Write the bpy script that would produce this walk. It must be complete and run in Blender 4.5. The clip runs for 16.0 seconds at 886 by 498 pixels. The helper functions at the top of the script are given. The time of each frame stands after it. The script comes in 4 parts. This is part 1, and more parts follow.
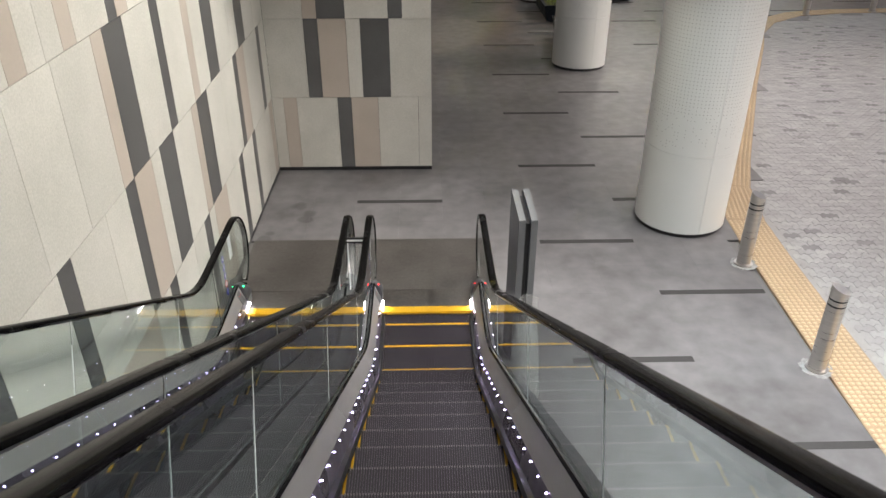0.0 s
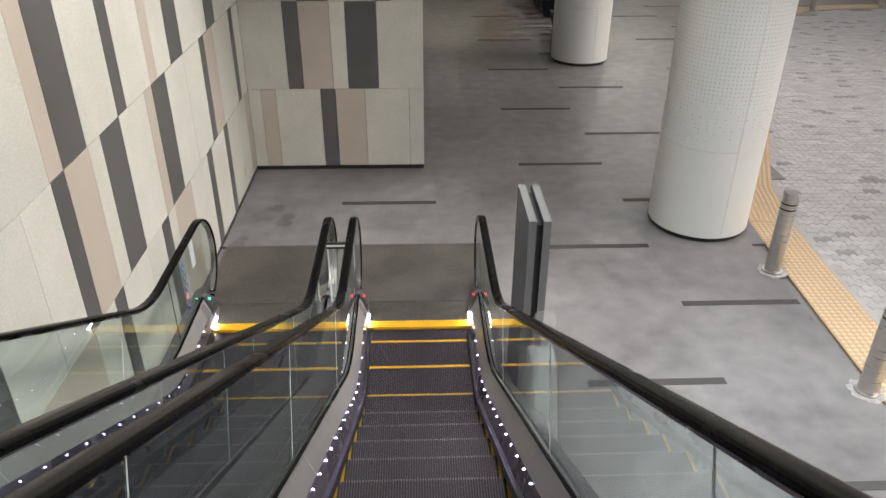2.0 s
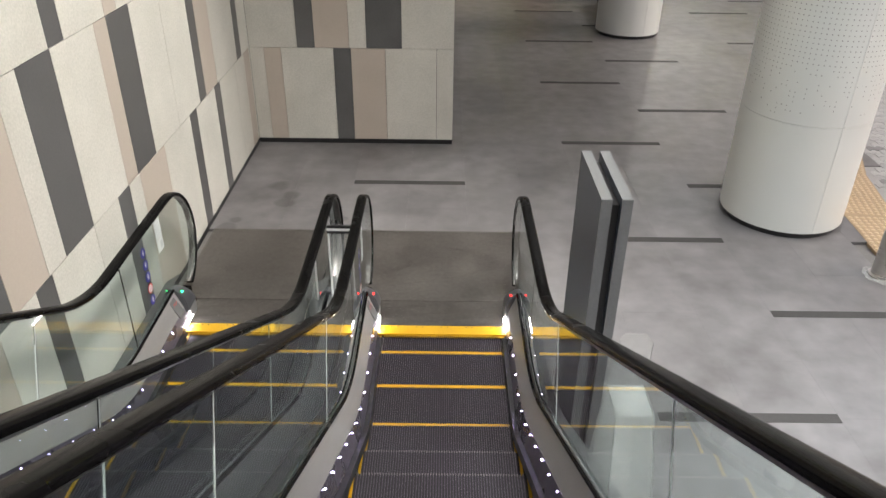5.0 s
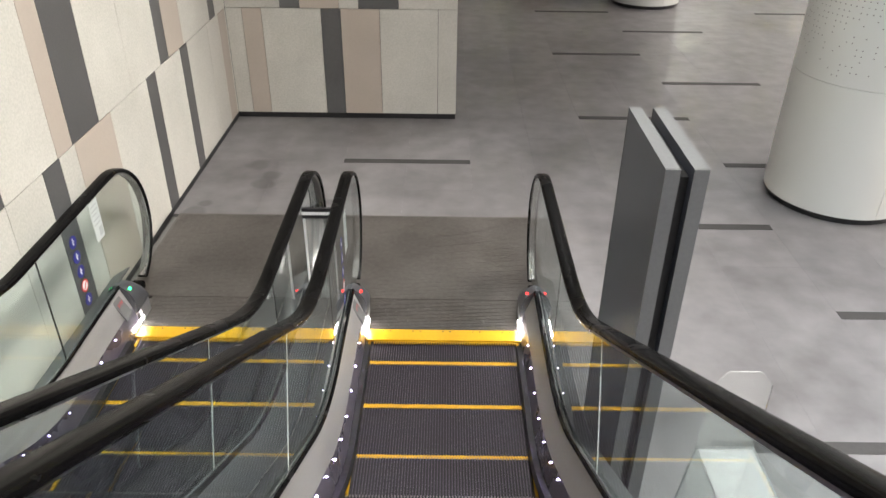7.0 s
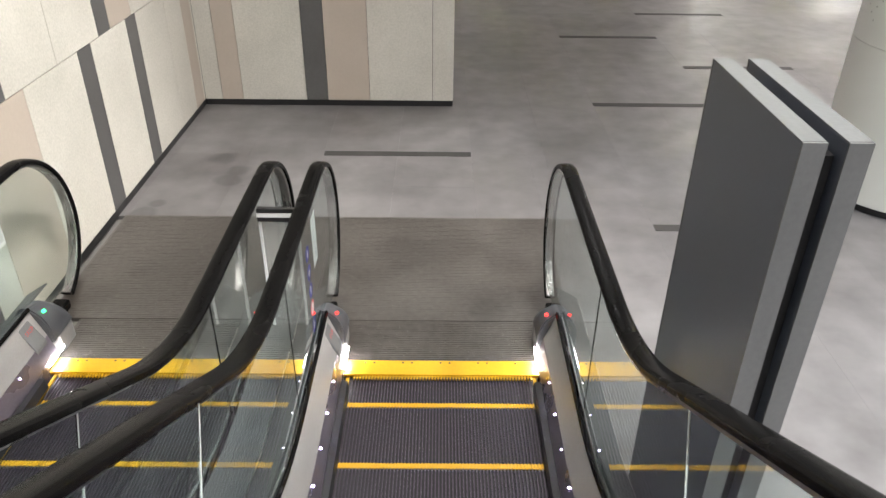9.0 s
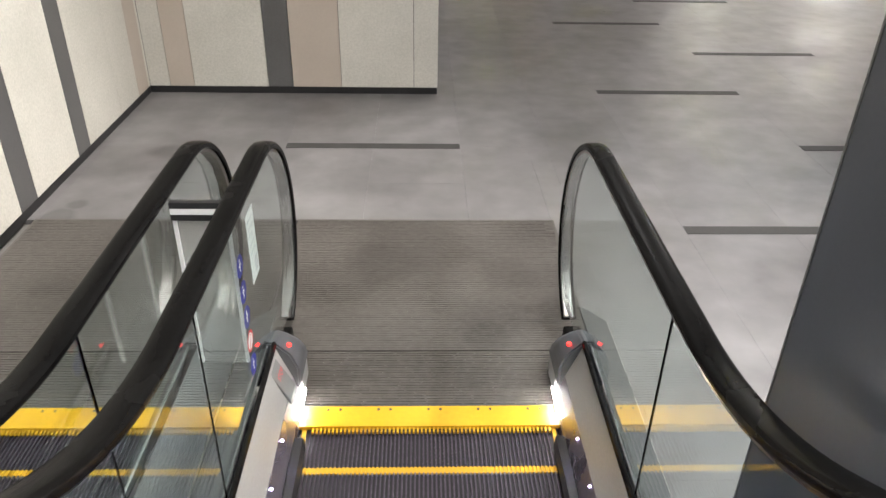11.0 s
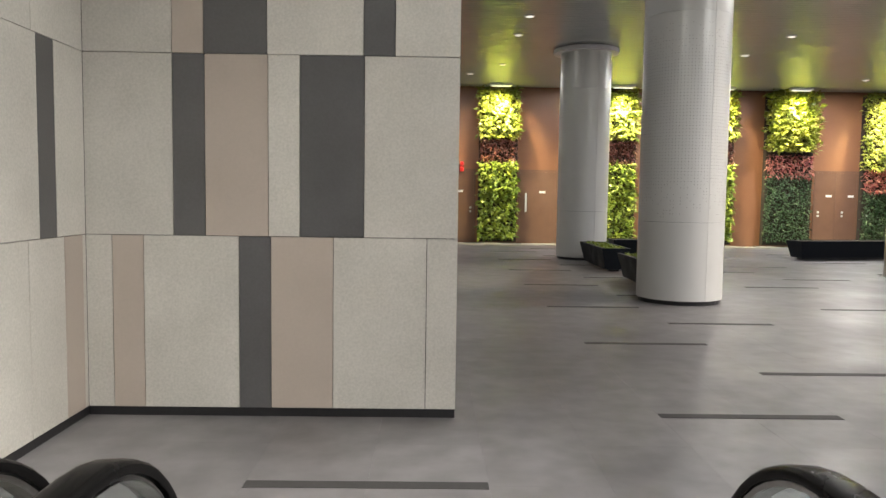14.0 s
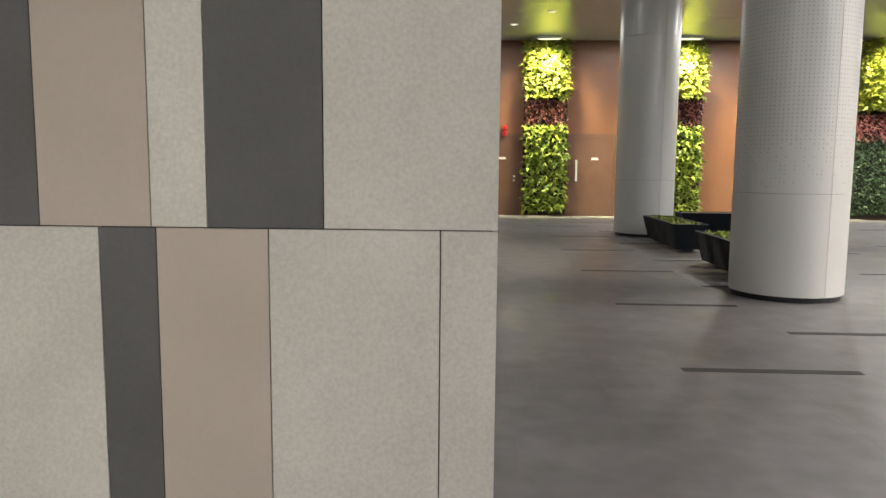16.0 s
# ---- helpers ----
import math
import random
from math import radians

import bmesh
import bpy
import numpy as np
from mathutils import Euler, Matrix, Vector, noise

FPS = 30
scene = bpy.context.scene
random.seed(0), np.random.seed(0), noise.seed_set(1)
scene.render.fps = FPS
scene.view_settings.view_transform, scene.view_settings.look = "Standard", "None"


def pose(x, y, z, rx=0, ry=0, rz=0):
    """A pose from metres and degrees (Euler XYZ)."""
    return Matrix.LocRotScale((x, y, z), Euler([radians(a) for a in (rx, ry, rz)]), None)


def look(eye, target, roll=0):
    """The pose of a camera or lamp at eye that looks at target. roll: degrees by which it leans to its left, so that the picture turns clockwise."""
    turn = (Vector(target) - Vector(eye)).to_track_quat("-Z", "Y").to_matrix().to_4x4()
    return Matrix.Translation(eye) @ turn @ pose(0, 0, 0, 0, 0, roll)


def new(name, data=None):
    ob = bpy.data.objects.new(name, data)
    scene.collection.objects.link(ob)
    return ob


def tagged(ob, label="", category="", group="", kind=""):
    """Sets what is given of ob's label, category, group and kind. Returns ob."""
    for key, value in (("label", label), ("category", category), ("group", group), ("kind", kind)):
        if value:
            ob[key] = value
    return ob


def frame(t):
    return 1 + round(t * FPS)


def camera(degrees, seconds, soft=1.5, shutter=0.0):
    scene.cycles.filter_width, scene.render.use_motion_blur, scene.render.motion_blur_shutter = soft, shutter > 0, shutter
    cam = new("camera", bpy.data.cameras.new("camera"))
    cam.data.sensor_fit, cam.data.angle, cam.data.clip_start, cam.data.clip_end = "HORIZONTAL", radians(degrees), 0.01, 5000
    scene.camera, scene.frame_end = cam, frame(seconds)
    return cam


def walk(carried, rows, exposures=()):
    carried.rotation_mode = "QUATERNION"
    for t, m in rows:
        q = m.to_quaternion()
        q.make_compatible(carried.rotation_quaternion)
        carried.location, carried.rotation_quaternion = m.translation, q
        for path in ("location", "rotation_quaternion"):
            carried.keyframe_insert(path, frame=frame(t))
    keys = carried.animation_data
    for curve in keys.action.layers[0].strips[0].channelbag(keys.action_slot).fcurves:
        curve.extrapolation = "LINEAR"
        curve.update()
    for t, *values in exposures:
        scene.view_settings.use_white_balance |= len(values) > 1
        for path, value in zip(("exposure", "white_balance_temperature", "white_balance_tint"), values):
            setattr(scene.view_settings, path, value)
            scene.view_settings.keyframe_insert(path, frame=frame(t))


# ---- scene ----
cam = camera(61.7, 16.0)
PATH = [
    (0, (0.021, -0.013, 4.853), (0.068, 1.72, 3.856), 0.1),
    (0.5, (0.009, 0.203, 4.722), (0.064, 1.941, 3.735), 0.1),
    (1, (0.017, 0.426, 4.601), (0.078, 2.167, 3.619), 0.0),
    (1.5, (0.029, 0.648, 4.478), (0.093, 2.39, 3.498), -0.1),
    (2, (0.022, 0.876, 4.346), (0.091, 2.616, 3.363), 0.3),
    (2.5, (0.023, 1.08, 4.225), (0.078, 2.821, 3.243), 0.5),
    (3, (0.022, 1.311, 4.094), (0.061, 3.05, 3.108), 0.8),
    (3.5, (0.02, 1.525, 3.965), (0.044, 3.263, 2.975), 0.7),
    (4, (0.018, 1.739, 3.837), (0.033, 3.476, 2.846), 0.7),
    (6.5, (0.021, 2.847, 3.189), (0.02, 4.563, 2.162), 0.7),
    (7, (0.022, 3.07, 3.063), (0.021, 4.784, 2.032), 0.7),
    (7.5, (0.026, 3.293, 2.938), (0.025, 5.006, 1.905), 0.6),
    (8, (0.028, 3.525, 2.818), (0.029, 5.237, 1.785), 0.5),
    (10.5, (-0.014, 4.597, 2.211), (0.035, 6.319, 1.196), 1.1),
    (11, (-0.009, 4.803, 2.079), (0.053, 6.529, 1.071), 1.1),
    (11.5, (0.006, 5.023, 1.955), (0.068, 6.756, 0.959), 1.1),
    (12, (-0.008, 5.237, 1.827), (0.054, 7.0, 0.883), 1.3),
    (12.5, (-0.004, 5.434, 1.713), (0.05, 7.266, 0.911), 1.6),
    (13, (-0.012, 5.638, 1.652), (0.035, 7.574, 1.15), 1.3),
    (13.5, (-0.014, 5.866, 1.575), (0.025, 7.852, 1.342), 1.0),
    (14, (-0.025, 6.126, 1.488), (0.003, 8.121, 1.345), 0.8),
    (14.5, (-0.051, 6.499, 1.428), (-0.006, 8.491, 1.259), 0.3),
    (15, (-0.006, 7.056, 1.384), (0.049, 9.043, 1.156), -0.0),
    (15.5, (0.048, 7.687, 1.433), (0.061, 9.673, 1.194), -0.1),
    (16, (0.058, 8.399, 1.436), (-0.027, 10.385, 1.211), 0.5),
]
walk(cam, [(t, look(eye, target, roll)) for t, eye, target, roll in PATH],
     exposures=((0, -0.03), (4, 0.02), (8, 0.36), (11, 0.55), (12.5, 0.5), (13, 0.45), (13.5, 0.33), (16, 0.34)))

# ---- world, sun, lamps ----
world = bpy.data.worlds.new("world")
scene.world = world
world.use_nodes = True
wn = world.node_tree.nodes
sky = wn.new("ShaderNodeTexSky")
sky.sky_type, sky.sun_disc = "NISHITA", False
sky.air_density, sky.dust_density, sky.ozone_density = 0.6, 6.0, 0.6
sky.sun_elevation, sky.sun_rotation = radians(48), radians(100)
world.node_tree.links.new(sky.outputs[0], wn["Background"].inputs[0])
wn["Background"].inputs[1].default_value = 0.145
sun = new("sun", bpy.data.lights.new("sun", "SUN"))
sun.data.energy, sun.data.angle, sun.data.color = 0.75, radians(75), (1.0, 0.96, 0.9)
sun.matrix_world = look((30, -4, 30), (0, 0, 0))


def lamp(name, kind, place, target, watts, colour, size=0.3, size_y=0.0, cone=60, blend=0.6):
    data = bpy.data.lights.new(name, kind)
    data.energy, data.color = watts, colour
    if kind == "AREA":
        data.shape = "RECTANGLE" if size_y else "DISK"
        data.size = size
        if size_y:
            data.size_y = size_y
    else:
        data.shadow_soft_size = size
    if kind == "SPOT":
        data.spot_size, data.spot_blend = radians(cone), blend
    ob = new(name, data)
    ob.matrix_world = look(place, target)
    return ob


CEIL = 5.05
WARM, WHITE, COOL = (1.0, 0.965, 0.91), (1.0, 0.98, 0.96), (0.93, 0.985, 1.0)
# unseen fill lamps high over the escalators, aimed to brighten the left wall
for wy, aim_y, aim_z, watts in ((-2.5, -2.0, 3.0, 100), (1.5, 2.2, 3.2, 150), (4.6, 6.0, 2.6, 165), (6.5, 10.0, 1.6, 265)):
    lamp("well_fill_lamp", "AREA", (0.9, wy, 8.85), (-2.1, aim_y, aim_z), watts, WARM, 1.0, 1.2).data.spread = radians(95)
# hall downlights; the COOL ones are added fill in place of side daylight
for hx, hy, hw, hc in ((1.8, 13.0, 14, WHITE), (1.8, 17.0, 4, WHITE), (6.0, 13.0, 62, WHITE), (6.0, 17.5, 55, WHITE), (7.6, 24.6, 115, WHITE), (1.8, 22.7, 6, WHITE), (3.0, 4.6, 120, COOL), (2.8, 1.6, 62, COOL), (3.05, 6.9, 46, COOL), (0.2, 9.6, 34, WHITE), (4.2, 28.0, 85, WHITE), (7.6, 28.0, 170, WHITE), (12.6, 28.0, 330, WHITE), (1.0, 28.0, 65, WHITE)):
    lamp("hall_and_fill_lamp", "AREA", (hx, hy, CEIL - 0.05), (hx, hy, 0), hw, hc, 0.25).data.spread = radians(95 if hy < 8 else 180)


# ---- materials ----
def material(name):
    m = bpy.data.materials.new(name)
    m.use_nodes = True
    n, l = m.node_tree.nodes, m.node_tree.links
    return m, n, l, n["Principled BSDF"]


def surface(name, a, b, rough=0.5, metal=0.0, scale=3.0, fine=60.0, bump=0.15, spread=0.06, per_piece=0.0, grain=0.35, stretch=(1, 1, 1), rough_var=0.1, depth=0.004, coord="Object"):
    """A plain material of two colours: broad mottling, fine grain, uneven gloss and a little relief."""
    m, n, l, p = material(name)
    tc = n.new("ShaderNodeTexCoord")
    geo = n.new("ShaderNodeNewGeometry")
    mp = n.new("ShaderNodeMapping")
    mp.inputs["Scale"].default_value = stretch
    l.new(geo.outputs["Position"] if coord == "World" else tc.outputs[coord], mp.inputs[0])
    big, small = n.new("ShaderNodeTexNoise"), n.new("ShaderNodeTexNoise")
    big.inputs["Scale"].default_value, big.inputs["Detail"].default_value = scale, 5
    small.inputs["Scale"].default_value, small.inputs["Detail"].default_value = fine, 3
    for t in (big, small):
        l.new(mp.outputs[0], t.inputs["Vector"])
    mix = n.new("ShaderNodeMix")
    mix.data_type = "FLOAT"
    mix.inputs[0].default_value = grain
    l.new(big.outputs[0], mix.inputs[2])
    l.new(small.outputs[0], mix.inputs[3])
    ramp = n.new("ShaderNodeValToRGB")
    ramp.color_ramp.elements[0].position, ramp.color_ramp.elements[1].position = 0.5 - spread * 3, 0.5 + spread * 3
    ramp.color_ramp.elements[0].color, ramp.color_ramp.elements[1].color = (*a, 1), (*b, 1)
    l.new(mix.outputs[0], ramp.inputs[0])
    out = ramp.outputs[0]
    if per_piece:
        info = n.new("ShaderNodeObjectInfo")
        mr = n.new("ShaderNodeMapRange")
        mr.inputs[3].default_value, mr.inputs[4].default_value = 1 - per_piece, 1 + per_piece
        l.new(info.outputs["Random"], mr.inputs[0])
        hsv = n.new("ShaderNodeHueSaturation")
        l.new(mr.outputs[0], hsv.inputs["Value"])
        l.new(out, hsv.inputs["Color"])
        out = hsv.outputs[0]
    l.new(out, p.inputs["Base Color"])
    rr = n.new("ShaderNodeMapRange")
    rr.inputs[1].default_value, rr.inputs[2].default_value = 0.3, 0.7
    rr.inputs[3].default_value, rr.inputs[4].default_value = max(0.02, rough - rough_var), min(1, rough + rough_var)
    l.new(big.outputs[0], rr.inputs[0])
    l.new(rr.outputs[0], p.inputs["Roughness"])
    p.inputs["Metallic"].default_value = metal
    if bump:
        bp = n.new("ShaderNodeBump")
        bp.inputs["Strength"].default_value, bp.inputs["Distance"].default_value = bump, depth
        l.new(small.outputs[0], bp.inputs["Height"])
        l.new(bp.outputs[0], p.inputs["Normal"])
    return m


def glow(name, colour, strength):
    m, n, l, p = material(name)
    p.inputs["Base Color"].default_value = (*colour, 1)
    p.inputs["Emission Color"].default_value = (*colour, 1)
    p.inputs["Emission Strength"].default_value = strength
    return m


def clear(name, colour, rough=0.0, ior=1.45):
    m, n, l, p = material(name)
    p.inputs["Base Color"].default_value = (*colour, 1)
    p.inputs["Roughness"].default_value = rough
    p.inputs["IOR"].default_value = ior
    p.inputs["Transmission Weight"].default_value = 1.0
    return m


PANEL_LIGHT = surface("pale_stone_panel", (0.485, 0.474, 0.423), (0.64, 0.618, 0.56), 0.5, scale=2.4, fine=66, bump=0.18, spread=0.058, per_piece=0.055, grain=0.56, coord="World")
PANEL_PINK = surface("pink_beige_panel", (0.44, 0.383, 0.325), (0.487, 0.425, 0.362), 0.5, scale=2.5, fine=55, bump=0.08, per_piece=0.04, coord="World")
PANEL_DARK = surface("charcoal_panel", (0.084, 0.083, 0.082), (0.112, 0.111, 0.110), 0.36, scale=2.5, fine=60, bump=0.08, rough_var=0.03, per_piece=0.05, coord="World")
PLASTER = surface("grey_plaster", (0.42, 0.41, 0.39), (0.5, 0.49, 0.47), 0.7, coord="World")
BLACK_TRIM = surface("black_trim", (0.012, 0.012, 0.013), (0.02, 0.02, 0.021), 0.4)
FLOOR_TILE = surface("grey_floor_tile", (0.076, 0.0715, 0.0725), (0.178, 0.171, 0.173), 0.45, scale=0.75, fine=4.2, bump=0.02, spread=0.06, per_piece=0.06, grain=0.42, rough_var=0.12, coord="World")


def stain(mat, spots, dark):
    """Dark dried puddles with soft, uneven rims on a floor material. spots: x, y, radius."""
    n, l = mat.node_tree.nodes, mat.node_tree.links
    p = n["Principled BSDF"]
    geo, nz = n.new("ShaderNodeNewGeometry"), n.new("ShaderNodeTexNoise")
    nz.inputs["Scale"].default_value = 5.0
    l.new(geo.outputs["Position"], nz.inputs["Vector"])
    total = None
    for x, y, rad in spots:
        d = n.new("ShaderNodeVectorMath")
        d.operation = "DISTANCE"
        d.inputs[1].default_value = (x, y, 0)
        l.new(geo.outputs["Position"], d.inputs[0])
        wob = n.new("ShaderNodeMath")
        wob.operation = "MULTIPLY_ADD"
        wob.inputs[1].default_value = rad * 1.2
        l.new(nz.outputs[0], wob.inputs[0])
        l.new(d.outputs["Value"], wob.inputs[2])
        mr = n.new("ShaderNodeMapRange")
        mr.inputs[1].default_value, mr.inputs[2].default_value = rad * 1.3, rad * 1.75
        mr.inputs[3].default_value, mr.inputs[4].default_value = 1.0, 0.0
        l.new(wob.outputs[0], mr.inputs[0])
        if total is None:
            total = mr.outputs[0]
        else:
            mx = n.new("ShaderNodeMath")
            mx.operation = "MAXIMUM"
            l.new(total, mx.inputs[0])
            l.new(mr.outputs[0], mx.inputs[1])
            total = mx.outputs[0]
    mix = n.new("ShaderNodeMix")
    mix.data_type, mix.blend_type = "RGBA", "MULTIPLY"
    src = p.inputs["Base Color"].links[0].from_socket
    l.new(total, mix.inputs[0])
    l.new(src, mix.inputs[6])
    mix.inputs[7].default_value = (dark, dark, dark, 1)
    l.new(mix.outputs[2], p.inputs["Base Color"])


stain(FLOOR_TILE, ((-1.80, 9.72, 0.12), (-1.62, 9.48, 0.10), (-1.66, 9.30, 0.11), (-2.15, 8.75, 0.10), (-2.1, 8.9, 0.07), (-1.0, 8.95, 0.06)), 0.64)
stain(FLOOR_TILE, ((-0.3, 9.3, 0.35), (0.75, 12.6, 0.5), (0.6, 13.4, 0.6), (1.1, 10.0, 0.3)), 0.82)
FLOOR_BED = surface("floor_bed", (0.13, 0.125, 0.12), (0.17, 0.165, 0.16), 0.7, coord="World")
STRIP = surface("dark_floor_strip", (0.024, 0.0225, 0.022), (0.036, 0.034, 0.033), 0.75, fine=40, coord="World")
GROUT = surface("pale_mortar", (0.19, 0.185, 0.18), (0.33, 0.325, 0.32), 0.85, scale=14, fine=90, bump=0.5, spread=0.04)
PAVER = surface("grey_paver", (0.26, 0.256, 0.256), (0.35, 0.345, 0.345), 0.75, scale=4, fine=80, bump=0.3, per_piece=0.09, coord="World")
GROUND = surface("ground_grey", (0.10, 0.10, 0.10), (0.15, 0.15, 0.15), 0.9, coord="World")
TACTILE_TOP = surface("tan_tactile_stud", (0.46, 0.345, 0.215), (0.55, 0.42, 0.275), 0.6, scale=2, fine=30, coord="World")
TACTILE = surface("tan_tactile", (0.29, 0.205, 0.12), (0.36, 0.26, 0.16), 0.6, scale=2, fine=30, coord="World")
RUST = surface("rust_brown_wall", (0.165, 0.070, 0.034), (0.235, 0.108, 0.055), 0.5, scale=0.8, fine=25, spread=0.09, coord="World")
DOOR_BROWN = surface("brown_door", (0.12, 0.062, 0.04), (0.15, 0.08, 0.052), 0.45, coord="World")
CHARCOAL = surface("charcoal_paint", (0.006, 0.008, 0.011), (0.010, 0.013, 0.017), 0.62)
CEILING = surface("dark_metal_ceiling", (0.43, 0.45, 0.455), (0.50, 0.52, 0.525), 0.3, metal=0.3, scale=0.6, bump=0.0, rough_var=0.02, coord="World")
CHARCOAL.node_tree.nodes["Principled BSDF"].inputs["Specular IOR Level"].default_value = 0.15
BRUSHED = surface("brushed_steel", (0.50, 0.475, 0.445), (0.62, 0.595, 0.565), 0.33, metal=1.0, scale=3, fine=40, stretch=(1, 1, 14), bump=0.04)
DECK = surface("brushed_deck", (0.27, 0.263, 0.26), (0.335, 0.328, 0.324), 0.38, metal=0.35, scale=2, fine=60, stretch=(10, 1, 1), bump=0.04)
GUIDE = surface("streaked_steel", (0.16, 0.155, 0.15), (0.36, 0.35, 0.34), 0.3, metal=0.9, scale=3, fine=30, stretch=(12, 1, 1), bump=0.03)
OUTER = surface("dull_dark_steel", (0.075, 0.078, 0.08), (0.11, 0.114, 0.117), 0.5, metal=0.4, scale=2, fine=60, bump=0.05)
SKIRT = surface("dark_skirt", (0.11, 0.098, 0.125), (0.16, 0.142, 0.178), 0.3, metal=0.5)
RUBBER = surface("black_rubber", (0.0035, 0.0034, 0.0034), (0.0065, 0.0063, 0.0063), 0.24, scale=4, fine=70, bump=0.02, rough_var=0.05)
RUBBER.node_tree.nodes["Principled BSDF"].inputs["IOR"].default_value = 1.17
RUBBER.node_tree.nodes["Principled BSDF"].inputs["Specular IOR Level"].default_value = 0.24
GREY_PLASTIC = surface("grey_plastic", (0.040, 0.042, 0.048), (0.055, 0.057, 0.064), 0.45, fine=120, bump=0.06)
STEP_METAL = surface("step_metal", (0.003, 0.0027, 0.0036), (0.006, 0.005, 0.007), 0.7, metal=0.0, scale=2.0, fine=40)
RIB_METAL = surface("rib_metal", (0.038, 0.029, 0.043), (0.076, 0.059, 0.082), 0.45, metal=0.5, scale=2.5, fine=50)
# paler than the ribs: wear, plus the nose glints put into the colour
NOSE_METAL = surface("worn_glint_nosing_metal", (0.11, 0.098, 0.10), (0.24, 0.215, 0.22), 0.35, metal=0.8, scale=6, fine=90, spread=0.05)
YELLOW = surface("yellow_paint", (0.41, 0.222, 0.004), (0.50, 0.28, 0.006), 0.45, scale=6, fine=50)
PLATE = surface("worn_steel_plate", (0.054, 0.048, 0.044), (0.103, 0.093, 0.086), 0.42, metal=0.25, scale=1.6, fine=26, spread=0.05, bump=0.25, grain=0.3, coord="World")
stain(PLATE, ((-0.62, 7.62, 0.10), (-2.05, 7.7, 0.12), (-1.9, 7.95, 0.08), (0.3, 7.55, 0.12), (-0.2, 8.2, 0.22), (0.45, 8.1, 0.16), (-1.3, 7.6, 0.1)), 0.85)
PYLON = surface("grey_blue_panel", (0.070, 0.079, 0.100), (0.082, 0.092, 0.114), 0.34, scale=1, fine=90, bump=0.02, rough_var=0.015)
PYLON_EDGE = surface("satin_aluminium", (0.112, 0.116, 0.118), (0.142, 0.146, 0.148), 0.5, metal=0.1)
WHITE_PLASTIC = surface("white_plastic", (0.7, 0.7, 0.7), (0.8, 0.8, 0.8), 0.4)
BLUE = surface("blue_sticker", (0.007, 0.01, 0.18), (0.01, 0.014, 0.23), 0.35)
RED = surface("red_paint", (0.45, 0.015, 0.015), (0.55, 0.02, 0.02), 0.35)
PAPER = surface("paper_notice", (0.48, 0.52, 0.51), (0.55, 0.59, 0.58), 0.6)
PRINT = surface("grey_print", (0.35, 0.38, 0.38), (0.42, 0.45, 0.45), 0.6)
GLASS = clear("balustrade_glass", (0.79, 0.875, 0.865))
ACRYLIC = clear("clear_acrylic", (0.97, 0.98, 0.97), 0.03, 1.16)
ACRYLIC.node_tree.nodes["Principled BSDF"].inputs["Transmission Weight"].default_value = 0.9
SOIL = surface("dark_soil", (0.02, 0.016, 0.012), (0.04, 0.03, 0.022), 0.9)
LED = glow("white_led", (0.60, 0.50, 1.0), 85.0)
COMB_LIGHT = glow("comb_light", (1.0, 0.97, 0.95), 85.0)
RED_LED = glow("red_led", (1.0, 0.02, 0.015), 4.0)
GREEN_LED = glow("green_led", (0.02, 1.0, 0.25), 8.0)
LENS = glow("lamp_lens", (1.0, 0.95, 0.85), 0.9)


def leaf_material(name, a, b, c):
    m, n, l, p = material(name)
    geo = n.new("ShaderNodeNewGeometry")
    ramp = n.new("ShaderNodeValToRGB")
    e = ramp.color_ramp.elements
    e[0].color, e[1].color = (*a, 1), (*c, 1)
    mid = e.new(0.5)
    mid.color = (*b, 1)
    l.new(geo.outputs["Random Per Island"], ramp.inputs[0])
    l.new(ramp.outputs[0], p.inputs["Base Color"])
    p.inputs["Roughness"].default_value = 0.42
    return m


LEAF_LIME = leaf_material("lime_leaves", (0.10, 0.14, 0.012), (0.20, 0.23, 0.025), (0.28, 0.28, 0.04))
LEAF_GREEN = leaf_material("green_leaves", (0.09, 0.15, 0.012), (0.18, 0.25, 0.018), (0.27, 0.33, 0.03))
LEAF_DARK = leaf_material("dark_green_leaves", (0.02, 0.05, 0.018), (0.035, 0.075, 0.025), (0.06, 0.10, 0.04))
LEAF_RED = leaf_material("burgundy_leaves", (0.06, 0.012, 0.012), (0.12, 0.03, 0.025), (0.17, 0.06, 0.04))
LEAF_PINK = leaf_material("pink_red_leaves", (0.16, 0.03, 0.03), (0.28, 0.07, 0.06), (0.30, 0.14, 0.09))


